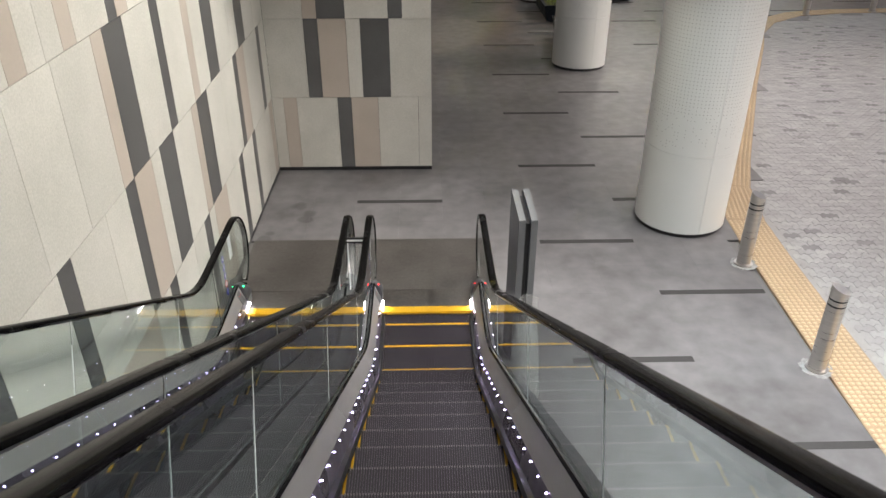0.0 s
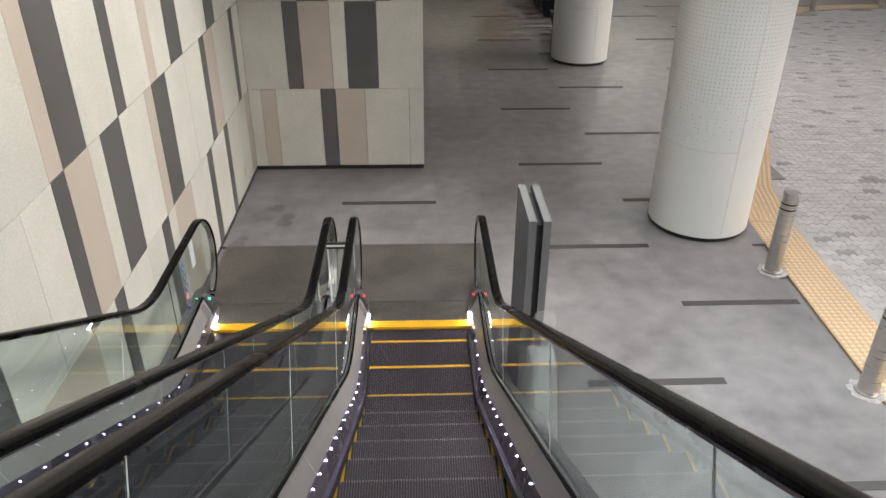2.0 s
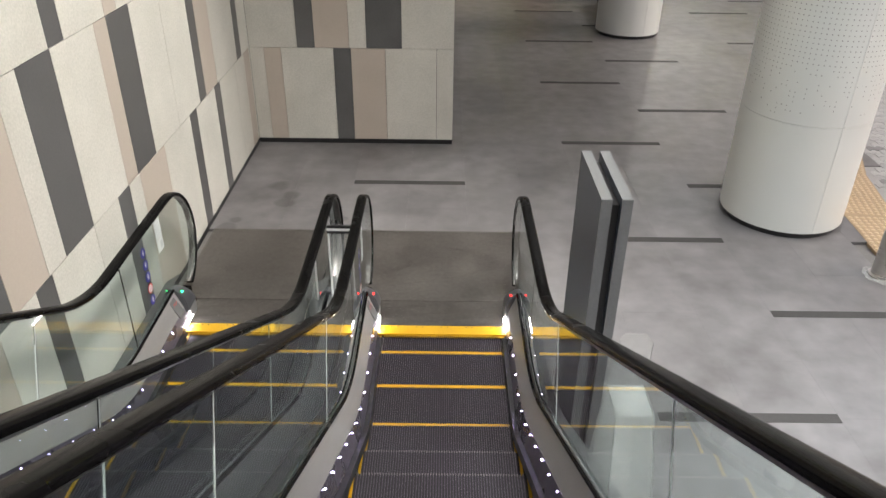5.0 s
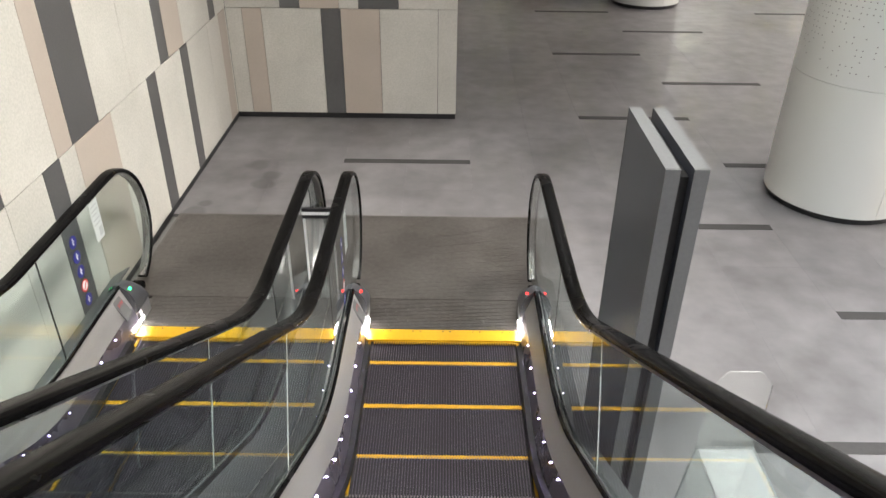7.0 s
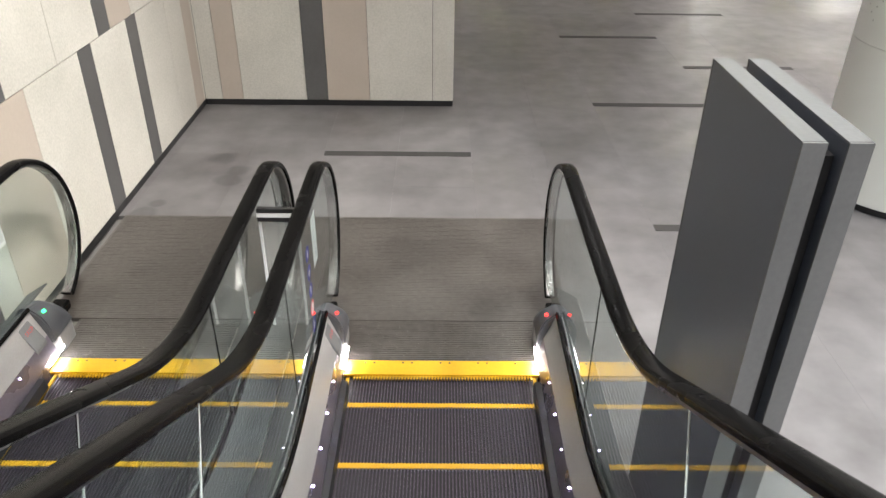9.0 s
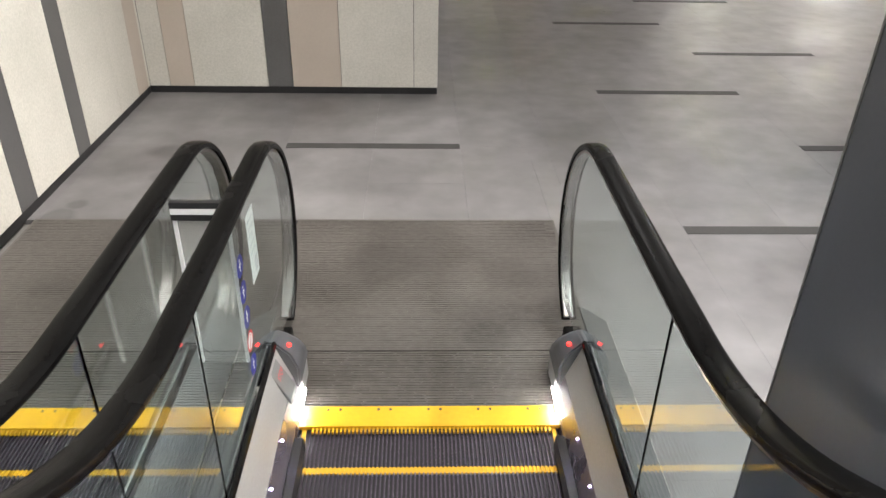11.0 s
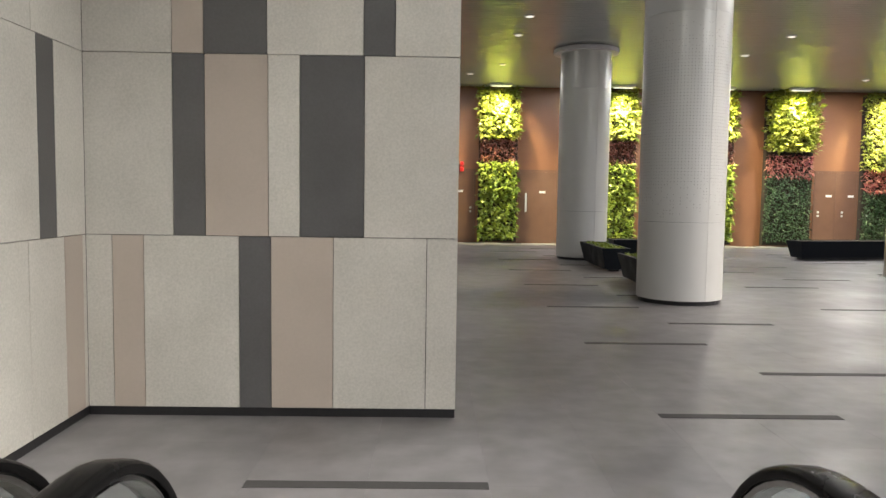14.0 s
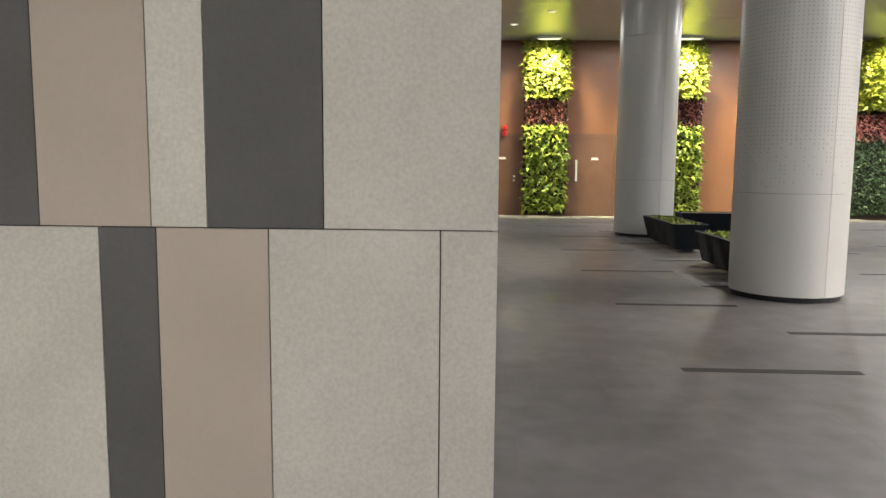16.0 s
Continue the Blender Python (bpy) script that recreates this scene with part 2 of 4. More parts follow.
def perforated():
    """Pale painted metal with rows of small dark holes that thin out towards the lower seam."""
    m, n, l, p = material("perforated_pale_metal")
    tc = n.new("ShaderNodeTexCoord")
    sep = n.new("ShaderNodeSeparateXYZ")
    l.new(tc.outputs["UV"], sep.inputs[0])

    def op(kind, a, b=None):
        q = n.new("ShaderNodeMath")
        q.operation = kind
        for i, v in enumerate((a, b)):
            if v is None:
                continue
            if isinstance(v, (int, float)):
                q.inputs[i].default_value = v
            else:
                l.new(v, q.inputs[i])
        return q.outputs[0]

    pitch = 0.045
    u, v = op("DIVIDE", sep.outputs[0], pitch), op("DIVIDE", sep.outputs[1], pitch)
    fu, fv = op("SUBTRACT", op("FRACT", u), 0.5), op("SUBTRACT", op("FRACT", v), 0.5)
    d = op("SQRT", op("ADD", op("MULTIPLY", fu, fu), op("MULTIPLY", fv, fv)))
    cell = n.new("ShaderNodeCombineXYZ")
    l.new(op("FLOOR", u), cell.inputs[0])
    l.new(op("FLOOR", v), cell.inputs[1])
    rnd = n.new("ShaderNodeTexWhiteNoise")
    rnd.noise_dimensions = "2D"
    l.new(cell.outputs[0], rnd.inputs["Vector"])
    patch = n.new("ShaderNodeTexNoise")
    patch.inputs["Scale"].default_value = 0.16
    l.new(cell.outputs[0], patch.inputs["Vector"])
    rise = n.new("ShaderNodeMapRange")
    rise.inputs[1].default_value, rise.inputs[2].default_value = 1.25, 2.1
    rise.inputs[3].default_value, rise.inputs[4].default_value = 0.1, 1.25
    l.new(sep.outputs[1], rise.inputs[0])
    fall = n.new("ShaderNodeMapRange")
    fall.inputs[1].default_value, fall.inputs[2].default_value = 3.3, 4.0
    fall.inputs[3].default_value, fall.inputs[4].default_value = 1.0, 0.0
    l.new(sep.outputs[1], fall.inputs[0])
    dens = op("MULTIPLY", op("ADD", rise.outputs[0], op("SUBTRACT", patch.outputs[0], 0.5)), fall.outputs[0])
    there = op("LESS_THAN", rnd.outputs["Value"], dens)
    above = op("GREATER_THAN", sep.outputs[1], 1.2)
    hole = op("MULTIPLY", op("MULTIPLY", op("LESS_THAN", d, 0.125), there), above)
    big = n.new("ShaderNodeTexNoise")
    big.inputs["Scale"].default_value = 1.3
    l.new(tc.outputs["Object"], big.inputs["Vector"])
    ramp = n.new("ShaderNodeValToRGB")
    ramp.color_ramp.elements[0].color, ramp.color_ramp.elements[1].color = (0.66, 0.665, 0.63, 1), (0.73, 0.735, 0.70, 1)
    l.new(big.outputs[0], ramp.inputs[0])
    mix = n.new("ShaderNodeMix")
    mix.data_type = "RGBA"
    l.new(hole, mix.inputs[0])
    l.new(ramp.outputs[0], mix.inputs[6])
    mix.inputs[7].default_value = (0.34, 0.325, 0.305, 1)
    l.new(mix.outputs[2], p.inputs["Base Color"])
    p.inputs["Roughness"].default_value = 0.36
    p.inputs["Metallic"].default_value = 0.15
    return m


PERFORATED = perforated()


# ---- mesh helpers ----
def box(bm, x0, x1, y0, y1, z0, z1, bevel=0.0):
    r = bmesh.ops.create_cube(bm, size=1.0)
    vs = r["verts"]
    for v in vs:
        v.co = Vector((x0 + (v.co.x + 0.5) * (x1 - x0), y0 + (v.co.y + 0.5) * (y1 - y0), z0 + (v.co.z + 0.5) * (z1 - z0)))
    if bevel:
        es = list({e for v in vs for e in v.link_edges})
        bmesh.ops.bevel(bm, geom=es, offset=bevel, segments=2, affect="EDGES", profile=0.6)


def disc(bm, m, r, depth, seg=20, r2=None):
    """A cylinder of that depth, centred on the pose m, along its z."""
    bmesh.ops.create_cone(bm, cap_ends=True, segments=seg, radius1=r, radius2=r if r2 is None else r2, depth=depth, matrix=m)


def crease(bm, degrees=35):
    """Marks every edge that bends more than that as sharp."""
    bmesh.ops.recalc_face_normals(bm, faces=bm.faces[:])
    for e in bm.edges:
        e.smooth = len(e.link_faces) == 2 and e.calc_face_angle(0.0) < radians(degrees)


def to_mesh(name, bm, mat, smooth=False):
    crease(bm)
    me = bpy.data.meshes.new(name)
    bm.to_mesh(me)
    bm.free()
    me.materials.append(mat)
    if smooth:
        for f in me.polygons:
            f.use_smooth = True
    return me


def part(name, bm, mat, parent, label="", smooth=False):
    ob = new(name, to_mesh(name, bm, mat, smooth) if isinstance(bm, bmesh.types.BMesh) else bm)
    ob.parent = parent
    if label:
        ob["label"] = label
    return ob


def thing(name, place, label, category, group="", rz=0.0):
    ob = new(name)
    ob.empty_display_size = 0.1
    ob.matrix_world = pose(*place, 0, 0, rz)
    return tagged(ob, label, category, group)


def solid(name, mat, label, *boxes, bevel=0.0, category=""):
    bm = bmesh.new()
    for b in boxes:
        box(bm, *b, bevel=bevel)
    return tagged(new(name, to_mesh(name, bm, mat)), label, category or name.split("_")[0], kind="structure")


def sweep(bm, path, section, close=True):
    """Carries a closed section of (across, out) along a path of (y, z) in the plane of y and z."""
    rings = []
    for i, (y, z) in enumerate(path):
        a, b = path[max(i - 1, 0)], path[min(i + 1, len(path) - 1)]
        t = Vector((b[0] - a[0], b[1] - a[1])).normalized()
        nrm = Vector((-t.y, t.x))
        rings.append([bm.verts.new((u, y + nrm.x * v, z + nrm.y * v)) for u, v in section])
    k = len(section)
    for r, s in zip(rings, rings[1:]):
        for i in range(k):
            bm.faces.new((r[i], r[(i + 1) % k], s[(i + 1) % k], s[i]))
    if close:
        bm.faces.new(rings[0])
        bm.faces.new(rings[-1])


# ---- setting ----
WALL_L, WALL_F, EDGE = -2.30, 11.012, 0.14
solid("floor", FLOOR_BED, "grey tiled hall floor", (-12, 5.6, -6, 31, -0.3, -0.03))
JOINT = surface("dark_joint", (0.05, 0.05, 0.048), (0.07, 0.07, 0.068), 0.8)
solid("wall_left", JOINT, "wall clad in pale, pink and charcoal panels beside the escalators", (WALL_L - 0.4, WALL_L - 0.03, -6, 11.4, -0.3, 9))
solid("wall_front", JOINT, "wall end clad in stone panels facing the escalator landing", (WALL_L - 0.4, EDGE - 0.02, WALL_F + 0.03, WALL_F + 0.45, -0.3, CEIL))
solid("wall_back", RUST, "rust-brown painted wall with green plant strips", (-12, 24, 30.6, 30.9, -0.3, CEIL + 0.3))
solid("wall_behind", PLASTER, "plain plaster wall behind the escalators", (-2.7, 4.0, -6.3, -6.0, -0.3, 9))
solid("wall_side", PLASTER, "plain plaster wall of the rear passage", (-12.3, -12, 11.4, 31, -0.3, CEIL))
solid("wall_inner", PLASTER, "plain plaster wall behind the clad wall end", (-12, WALL_L - 0.4, 11.1, 11.4, -0.3, CEIL))
solid("bulkhead", PLASTER, "plaster bulkhead round the escalator opening", (1.6, 1.75, -6, 8, CEIL + 0.2, 9), (WALL_L, 1.75, 8, 8.15, CEIL + 0.2, 9))
solid("ceiling_well", CHARCOAL, "plain high ceiling over the escalators", (-2.7, 1.75, -6.3, 8.15, 9, 9.2), category="ceiling")
solid("upper_floor", PLASTER, "upper landing slab at the head of the escalators", (WALL_L, 1.6, -6, -2.45, 4.3, 4.55), category="floor")
solid("ceiling_slab", CHARCOAL, "dark slab above the slatted ceiling", (-12, 1.75, 8.15, 31, CEIL + 0.12, CEIL + 0.3), (1.75, 3.2, -6, 8.15, CEIL + 0.12, CEIL + 0.3), (1.75, 6.5, 8.15, 18, CEIL + 0.12, CEIL + 0.3), (1.75, 24, 18, 31, CEIL + 0.12, CEIL + 0.3), category="ceiling")
solid("ground", GROUND, "wide grey ground reaching the horizon", (-400, 400, -400, 400, -0.6, -0.32))
solid("road", GROUND, "bed of the paved drop-off lane", (5.6, 40, -40, 31, -0.3, -0.05))

bm = bmesh.new()
yy = -6.0
while yy < 30.5:
    box(bm, 1.75 if yy < 8.15 else -12, (3.2 if yy < 8.15 else 6.5) if yy < 18 else 24, yy, yy + 0.118, CEIL, CEIL + 0.06)
    yy += 0.14
tagged(new("ceiling", to_mesh("ceiling", bm, CEILING)), "dark grey metal slat ceiling", "ceiling", kind="structure")
solid("trim", BLACK_TRIM, "black recessed skirting under the wall panels", (WALL_L, EDGE - 0.004, WALL_F + 0.006, WALL_F + 0.029, 0.0, 0.058), (WALL_L - 0.029, WALL_L - 0.006, -6, WALL_F + 0.02, 0.0, 0.058), (EDGE - 0.019, EDGE - 0.005, WALL_F + 0.03, WALL_F + 0.45, 0, 0.058))

wall_l, wall_f = bpy.data.objects["wall_left"], bpy.data.objects["wall_front"]
ROWS_Z = (0.058, 1.205, 2.385, 3.565, 4.745, 5.925, 7.1)
GAP = 0.005


def clad(wall, row, seq, axis):
    """Panels of one row. seq: start, then (end, kind) one after another."""
    a = seq[0]
    for b, kind in seq[1:]:
        bm = bmesh.new()
        z0, z1 = ROWS_Z[row] + GAP / 2, ROWS_Z[row + 1] - GAP / 2
        if axis == "x":
            box(bm, a + GAP / 2, b - GAP / 2, WALL_F, WALL_F + 0.028, z0, min(z1, CEIL))
        else:
            box(bm, WALL_L - 0.028, WALL_L, a + GAP / 2, b - GAP / 2, z0, z1)
        part("panel", bm, {"l": PANEL_LIGHT, "p": PANEL_PINK, "d": PANEL_DARK}[kind], wall)
        a = b


clad(wall_f, 0, (-2.3, (-2.13, "l"), (-1.925, "p"), (-1.30, "l"), (-1.09, "d"), (-0.68, "p"), (-0.063, "l"), (EDGE, "l")), "x")
clad(wall_f, 1, (-2.3, (-1.725, "l"), (-1.517, "d"), (-1.106, "p"), (-0.90, "l"), (-0.48, "d"), (EDGE, "l")), "x")
clad(wall_f, 2, (-2.3, (-1.725, "l"), (-1.522, "p"), (-1.112, "d"), (-0.488, "l"), (-0.283, "d"), (EDGE, "l")), "x")
clad(wall_f, 3, (-2.3, (-1.93, "l"), (-1.72, "d"), (-1.1, "l"), (-0.69, "p"), (-0.28, "d"), (EDGE, "l")), "x")
clad(wall_l, 0, (-6, (-3.0, "l"), (-2.6, "p"), (-1.0, "l"), (-0.6, "d"), (0.6, "l"), (0.8, "p"), (2.05, "l"), (2.26, "d"), (2.66, "p"), (4.3, "l"), (5.3, "p"), (5.72, "l"), (5.92, "d"), (6.53, "l"), (6.95, "l"), (7.165, "d"), (7.38, "l"), (7.95, "p"), (8.66, "l"), (8.865, "d"), (9.49, "l"), (9.69, "d"), (10.32, "l"), (10.73, "l"), (10.97, "p"), (11.012, "l")), "y")
clad(wall_l, 1, (-6, (-3.4, "l"), (-3.0, "d"), (-1.2, "l"), (-0.8, "p"), (0.7, "l"), (1.1, "d"), (2.3, "l"), (2.5, "p"), (3.0, "l"), (3.21, "d"), (4.015, "l"), (4.222, "d"), (4.84, "l"), (5.27, "l"), (5.478, "d"), (5.89, "p"), (6.12, "l"), (6.53, "d"), (7.15, "l"), (7.355, "p"), (7.765, "d"), (8.38, "l"), (9.01, "l"), (9.215, "d"), (9.62, "p"), (10.45, "l"), (10.645, "d"), (11.012, "l")), "y")
clad(wall_l, 2, (-6, (-3.8, "l"), (-3.4, "p"), (-2.0, "l"), (-1.6, "d"), (0.2, "l"), (0.6, "p"), (1.8, "l"), (2.2, "d"), (3.3, "l"), (3.96, "l"), (4.61, "l"), (5.26, "l"), (5.472, "p"), (5.88, "d"), (6.52, "l"), (6.725, "d"), (7.35, "l"), (7.56, "p"), (7.99, "l"), (8.4, "d"), (9.02, "l"), (9.4, "l"), (9.8, "d"), (10.4, "l"), (11.012, "l")), "y")
clad(wall_l, 3, (-6, (-2.6, "l"), (-2.2, "d"), (-0.4, "l"), (0.0, "p"), (1.3, "l"), (1.7, "d"), (3.0, "l"), (3.4, "p"), (4.1, "l"), (4.33, "p"), (4.58, "l"), (4.84, "l"), (5.05, "p"), (5.64, "l"), (5.815, "d"), (6.05, "p"), (6.9, "l"), (7.3, "d"), (8.1, "l"), (8.5, "p"), (9.3, "l"), (9.7, "d"), (11.012, "l")), "y")
clad(wall_l, 4, (-6, (-3, "l"), (-2.6, "d"), (0, "l"), (0.4, "p"), (3, "l"), (3.4, "d"), (6, "l"), (6.4, "d"), (9, "l"), (11.012, "l")), "y")
# return of the wall end
for i in range(4):
    bm = bmesh.new()
    box(bm, EDGE - 0.018, EDGE, WALL_F + 0.031, WALL_F + 0.45, ROWS_Z[i] + GAP / 2, min(ROWS_Z[i + 1] - GAP / 2, CEIL))
    part("panel", bm, PANEL_LIGHT, wall_f)


# ---- escalators ----
TAN, COMB_Y, HALF = math.tan(radians(30)), 6.95, 0.505
TOP_Y = -2.4


def bend(y_i, z0, r, y_a=TOP_Y, y_b=7.35, n=14):
    """A slope of 30 degrees that runs out through an arc into the level z0; y_i is where the two lines cross."""
    k = r * math.tan(radians(15))
    pts = [(y_a, z0 + (y_i - y_a) * TAN)]
    for i in range(n + 1):
        a = radians(30) * (1 - i / n)
        pts.append((y_i + k - r * math.sin(a), z0 + r - r * math.cos(a)))
    pts.append((y_b, z0))
    return pts


def level(pts, y):
    for (y0, z0), (y1, z1) in zip(pts, pts[1:]):
        if y <= y1:
            return z0 + (z1 - z0) * (y - y0) / (y1 - y0)
    return pts[-1][1]


STEP_LINE = bend(5.85, 0.0, 1.0)
DECK_LOW = bend(5.90, 0.175, 1.35)
DECK_TOP = bend(5.913, 0.33, 1.5)
RAIL_LINE = bend(5.905, 1.015, 1.2, y_b=7.33)
RAIL_LINE += [(7.33 + 0.472 * math.cos(radians(a)), 0.543 + 0.472 * math.sin(radians(a))) for a in range(82, -66, -7)]


def fine(pts, step=0.12):
    out = [pts[0]]
    for a, b in zip(pts, pts[1:]):
        k = max(1, int(math.dist(a, b) / step))
        out += [(a[0] + (b[0] - a[0]) * i / k, a[1] + (b[1] - a[1]) * i / k) for i in range(1, k + 1)]
    return out


def sheet(bm, ys, lower, upper, x_low, x_up, thick):
    """A band between two lines of (y -> z), from x_low at the lower one to x_up at the upper, with thickness."""
    cols = []
    for y in ys:
        p, q = Vector((x_low, y, lower(y))), Vector((x_up, y, upper(y)))
        across = Vector((0, 1, 0)).cross(q - p).normalized() * thick
        cols.append([bm.verts.new(v) for v in (p, q, q + across, p + across)])
    for c, d in zip(cols, cols[1:]):
        for i in range(4):
            bm.faces.new((c[i], c[(i + 1) % 4], d[(i + 1) % 4], d[i]))
    bm.faces.new(cols[0])
    bm.faces.new(cols[-1])


def span(a, b, step=0.06):
    k = max(1, round((b - a) / step))
    return [a + (b - a) * i / k for i in range(k + 1)]


def step_meshes():
    """One stair: dark body, fine raised ribs, yellow edges."""
    body, ribs, edge = bmesh.new(), bmesh.new(), bmesh.new()
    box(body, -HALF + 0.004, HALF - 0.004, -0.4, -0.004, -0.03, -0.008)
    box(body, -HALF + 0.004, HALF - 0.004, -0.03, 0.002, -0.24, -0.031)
    n = 60
    p = (2 * HALF - 0.07) / n
    for i in range(n):
        x = -HALF + 0.035 + (i + 0.25) * p
        box(ribs, x, x + p * 0.32, -0.37, -0.004, -0.0079, 0.0)
        box(ribs, x, x + p * 0.32, -0.0039, 0.006, -0.235, -0.008)
    for i in range(n):
        x = -HALF + 0.035 + (i + 0.25) * p
        box(edge, x, x + p * 0.55, -0.40, -0.371, -0.0079, 0.001)
    box(edge, -HALF + 0.035, HALF - 0.035, -0.4, -0.371, -0.0078, -0.004)
    for s in (-1, 1):
        a, b = sorted((s * (HALF - 0.008), s * (HALF - 0.024)))
        box(edge, a, b, -0.4, -0.004, -0.0079, 0.0015)
    # short bright rib ends that paint the row of glints along the worn nose
    nose = bmesh.new()
    for i in range(n):
        x = -HALF + 0.035 + (i + 0.25) * p
        box(nose, x, x + p * 0.36, -0.016, -0.002, -0.0079, 0.0015)
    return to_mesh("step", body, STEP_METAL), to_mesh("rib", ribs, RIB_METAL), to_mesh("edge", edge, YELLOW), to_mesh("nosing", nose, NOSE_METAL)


STEP, RIBS, STEP_EDGE, NOSING = step_meshes()
DECK_SEAMS = (-0.9, 1.35, 3.6)
JOINTS = (-2.3, 0.34, 2.01, 3.68, 5.35, 6.34)


def escalator(cx):
    e = thing("escalator", (cx, 0, 0), "steel and glass escalator with black handrails and yellow-edged steps", "escalator", "pair of escalators")
    y = COMB_Y + 0.19
    while y > TOP_Y + 0.4:
        z = level(STEP_LINE, y) if y < COMB_Y else -0.004
        st = new("step", STEP)
        st.parent, st.location = e, (0, y, z)
        for nm, me in (("rib", RIBS), ("edge", STEP_EDGE), ("nosing", NOSING)):
            part(nm, me, None, st)
        y -= 0.4
    # comb plate with its teeth and screws, then the ribbed and the studded landing plates
    bm = bmesh.new()
    box(bm, -HALF - 0.02, HALF + 0.02, COMB_Y + 0.006, 7.068, 0.006, 0.022)
    n = 60
    p = (2 * HALF - 0.07) / n
    for i in range(n):
        x = -HALF + 0.035 + (i + 0.78) * p
        box(bm, x, x + p * 0.45, COMB_Y - 0.018, COMB_Y + 0.007, 0.004, 0.014)
    comb = part("comb", bm, YELLOW, e, "yellow comb plate with fine teeth")
    for k in range(-4, 5, 2):
        for d in (-0.024, 0.024):
            bm = bmesh.new()
            disc(bm, pose(k * 0.1 + d + 0.02, 7.05, 0.0225), 0.006, 0.003, 10)
            part("screw", bm, GREY_PLASTIC, comb)
    bm = bmesh.new()
    box(bm, -0.56, 0.56, 7.069, 7.442, -0.02, 0.006)
    part("front_plate", bm, PLATE, e, "worn ribbed steel plate")
    bm = bmesh.new()
    rng = random.Random(11)
    yy = 7.08
    while yy < 7.43:
        x = -0.54
        while x < 0.52:
            w = rng.uniform(0.07, 0.26)
            box(bm, x, min(x + w - 0.01, 0.54), yy, yy + 0.007, 0.0055, 0.0095)
            x += w
        yy += 0.0165
    part("plate_ribs", bm, PLATE, e)["kind"] = "stuff"
    bm = bmesh.new()
    box(bm, -0.757, 0.757, 7.453, 8.70, -0.02, 0.005)
    part("landing_plate", bm, PLATE, e, "worn studded steel plate")
    bm = bmesh.new()
    yy = 7.47
    while yy < 8.68:
        x = -0.74
        while x < 0.70:
            w = rng.uniform(0.04, 0.2)
            box(bm, x, min(x + w - 0.01, 0.74), yy, yy + 0.007, 0.0045, 0.0065)
            x += w
        yy += 0.018
    part("plate_studs", bm, PLATE, e)["kind"] = "stuff"
    lo, up, st_l = (lambda y: level(DECK_LOW, y)), (lambda y: level(DECK_TOP, y)), (lambda y: level(STEP_LINE, y))
    ys = span(TOP_Y, 7.075)
    for s in (-1, 1):
        bm = bmesh.new()
        sheet(bm, ys, lambda y: st_l(y) - 0.16, lambda y: st_l(y) + 0.07, s * (HALF + 0.004), s * (HALF + 0.006), 0.012 * s)
        sheet(bm, ys, lambda y: st_l(y) + 0.0715, lo, s * (HALF + 0.006), s * (HALF + 0.029), 0.008 * s)
        part("skirt", bm, SKIRT, e, "dark metal skirt panel")
        bm = bmesh.new()
        sheet(bm, ys, lo, up, s * (HALF + 0.030), s * 0.596, 0.008 * s)
        deck = part("inner_deck", bm, DECK, e, "brushed steel inner deck", smooth=False)
        for q in DECK_SEAMS:
            bm = bmesh.new()
            sheet(bm, [q, q + 0.004], lambda y: lo(y) + 0.001, lambda y: up(y) + 0.001, s * (HALF + 0.029), s * 0.595, -0.002 * s)
            part("seam", bm, PAPER, deck)
        bm = bmesh.new()
        sheet(bm, span(TOP_Y, 7.075), lambda y: up(y) - 0.004, lambda y: up(y) + 0.012, s * 0.596, s * 0.6, -0.012 * s)
        part("seal", bm, RUBBER, e)
        bm = bmesh.new()
        sheet(bm, span(TOP_Y, 7.35), lambda y: up(y) - 0.10, lambda y: up(y) - 0.02, s * 0.757, s * 0.632, 0.008 * s)
        part("outer_deck", bm, OUTER, e, "dull dark steel outer deck")
        bm = bmesh.new()
        sheet(bm, span(TOP_Y, 7.35), lambda y: max(-0.0, up(y) - 1.25), lambda y: up(y) - 0.098, s * 0.757, s * 0.757, 0.008 * s)
        part("side_panel", bm, BRUSHED, e, "stainless side cladding")
        # glass panels
        rail = fine(RAIL_LINE, 0.05)
        top = lambda y: level(bend(5.905, 0.98, 1.2, y_b=7.4), y)
        for a, b in zip(JOINTS, JOINTS[1:]):
            bm = bmesh.new()
            lean_a = 0.0 if a > 6 else 0.5
            lean_b = 0.0 if b > 5.5 else 0.5
            k = 16
            cols = []
            for i in range(k + 1):
                f = i / k
                yt, lean = a + 0.004 + (b - a - 0.008) * f, lean_a + (lean_b - lean_a) * f
                yb = yt - lean * (0.34 + 0.1)
                p, q = (yb, up(yb) + 0.0), (yt, top(yt))
                cols.append([bm.verts.new((s * x, *c)) for x, c in ((0.609, p), (0.609, q), (0.619, q), (0.619, p))])
            for c, d in zip(cols, cols[1:]):
                for i in range(4):
                    bm.faces.new((c[i], c[(i + 1) % 4], d[(i + 1) % 4], d[i]))
            bm.faces.new(cols[0])
            bm.faces.new(cols[-1])
            part("glass_panel", bm, GLASS, e, "clear greenish glass panel").visible_shadow = False
            if 0 < b < 6:
                bm = bmesh.new()
                yb = b - 0.22
                row = [(yb - 0.0035, up(yb) + 0.013), (yb + 0.0035, up(yb) + 0.013), (b + 0.0035, top(b)), (b - 0.0035, top(b))]
                va, vb = ([bm.verts.new((s * x, *c)) for c in row] for x in (0.6085, 0.6195))
                bm.faces.new(va)
                bm.faces.new(vb)
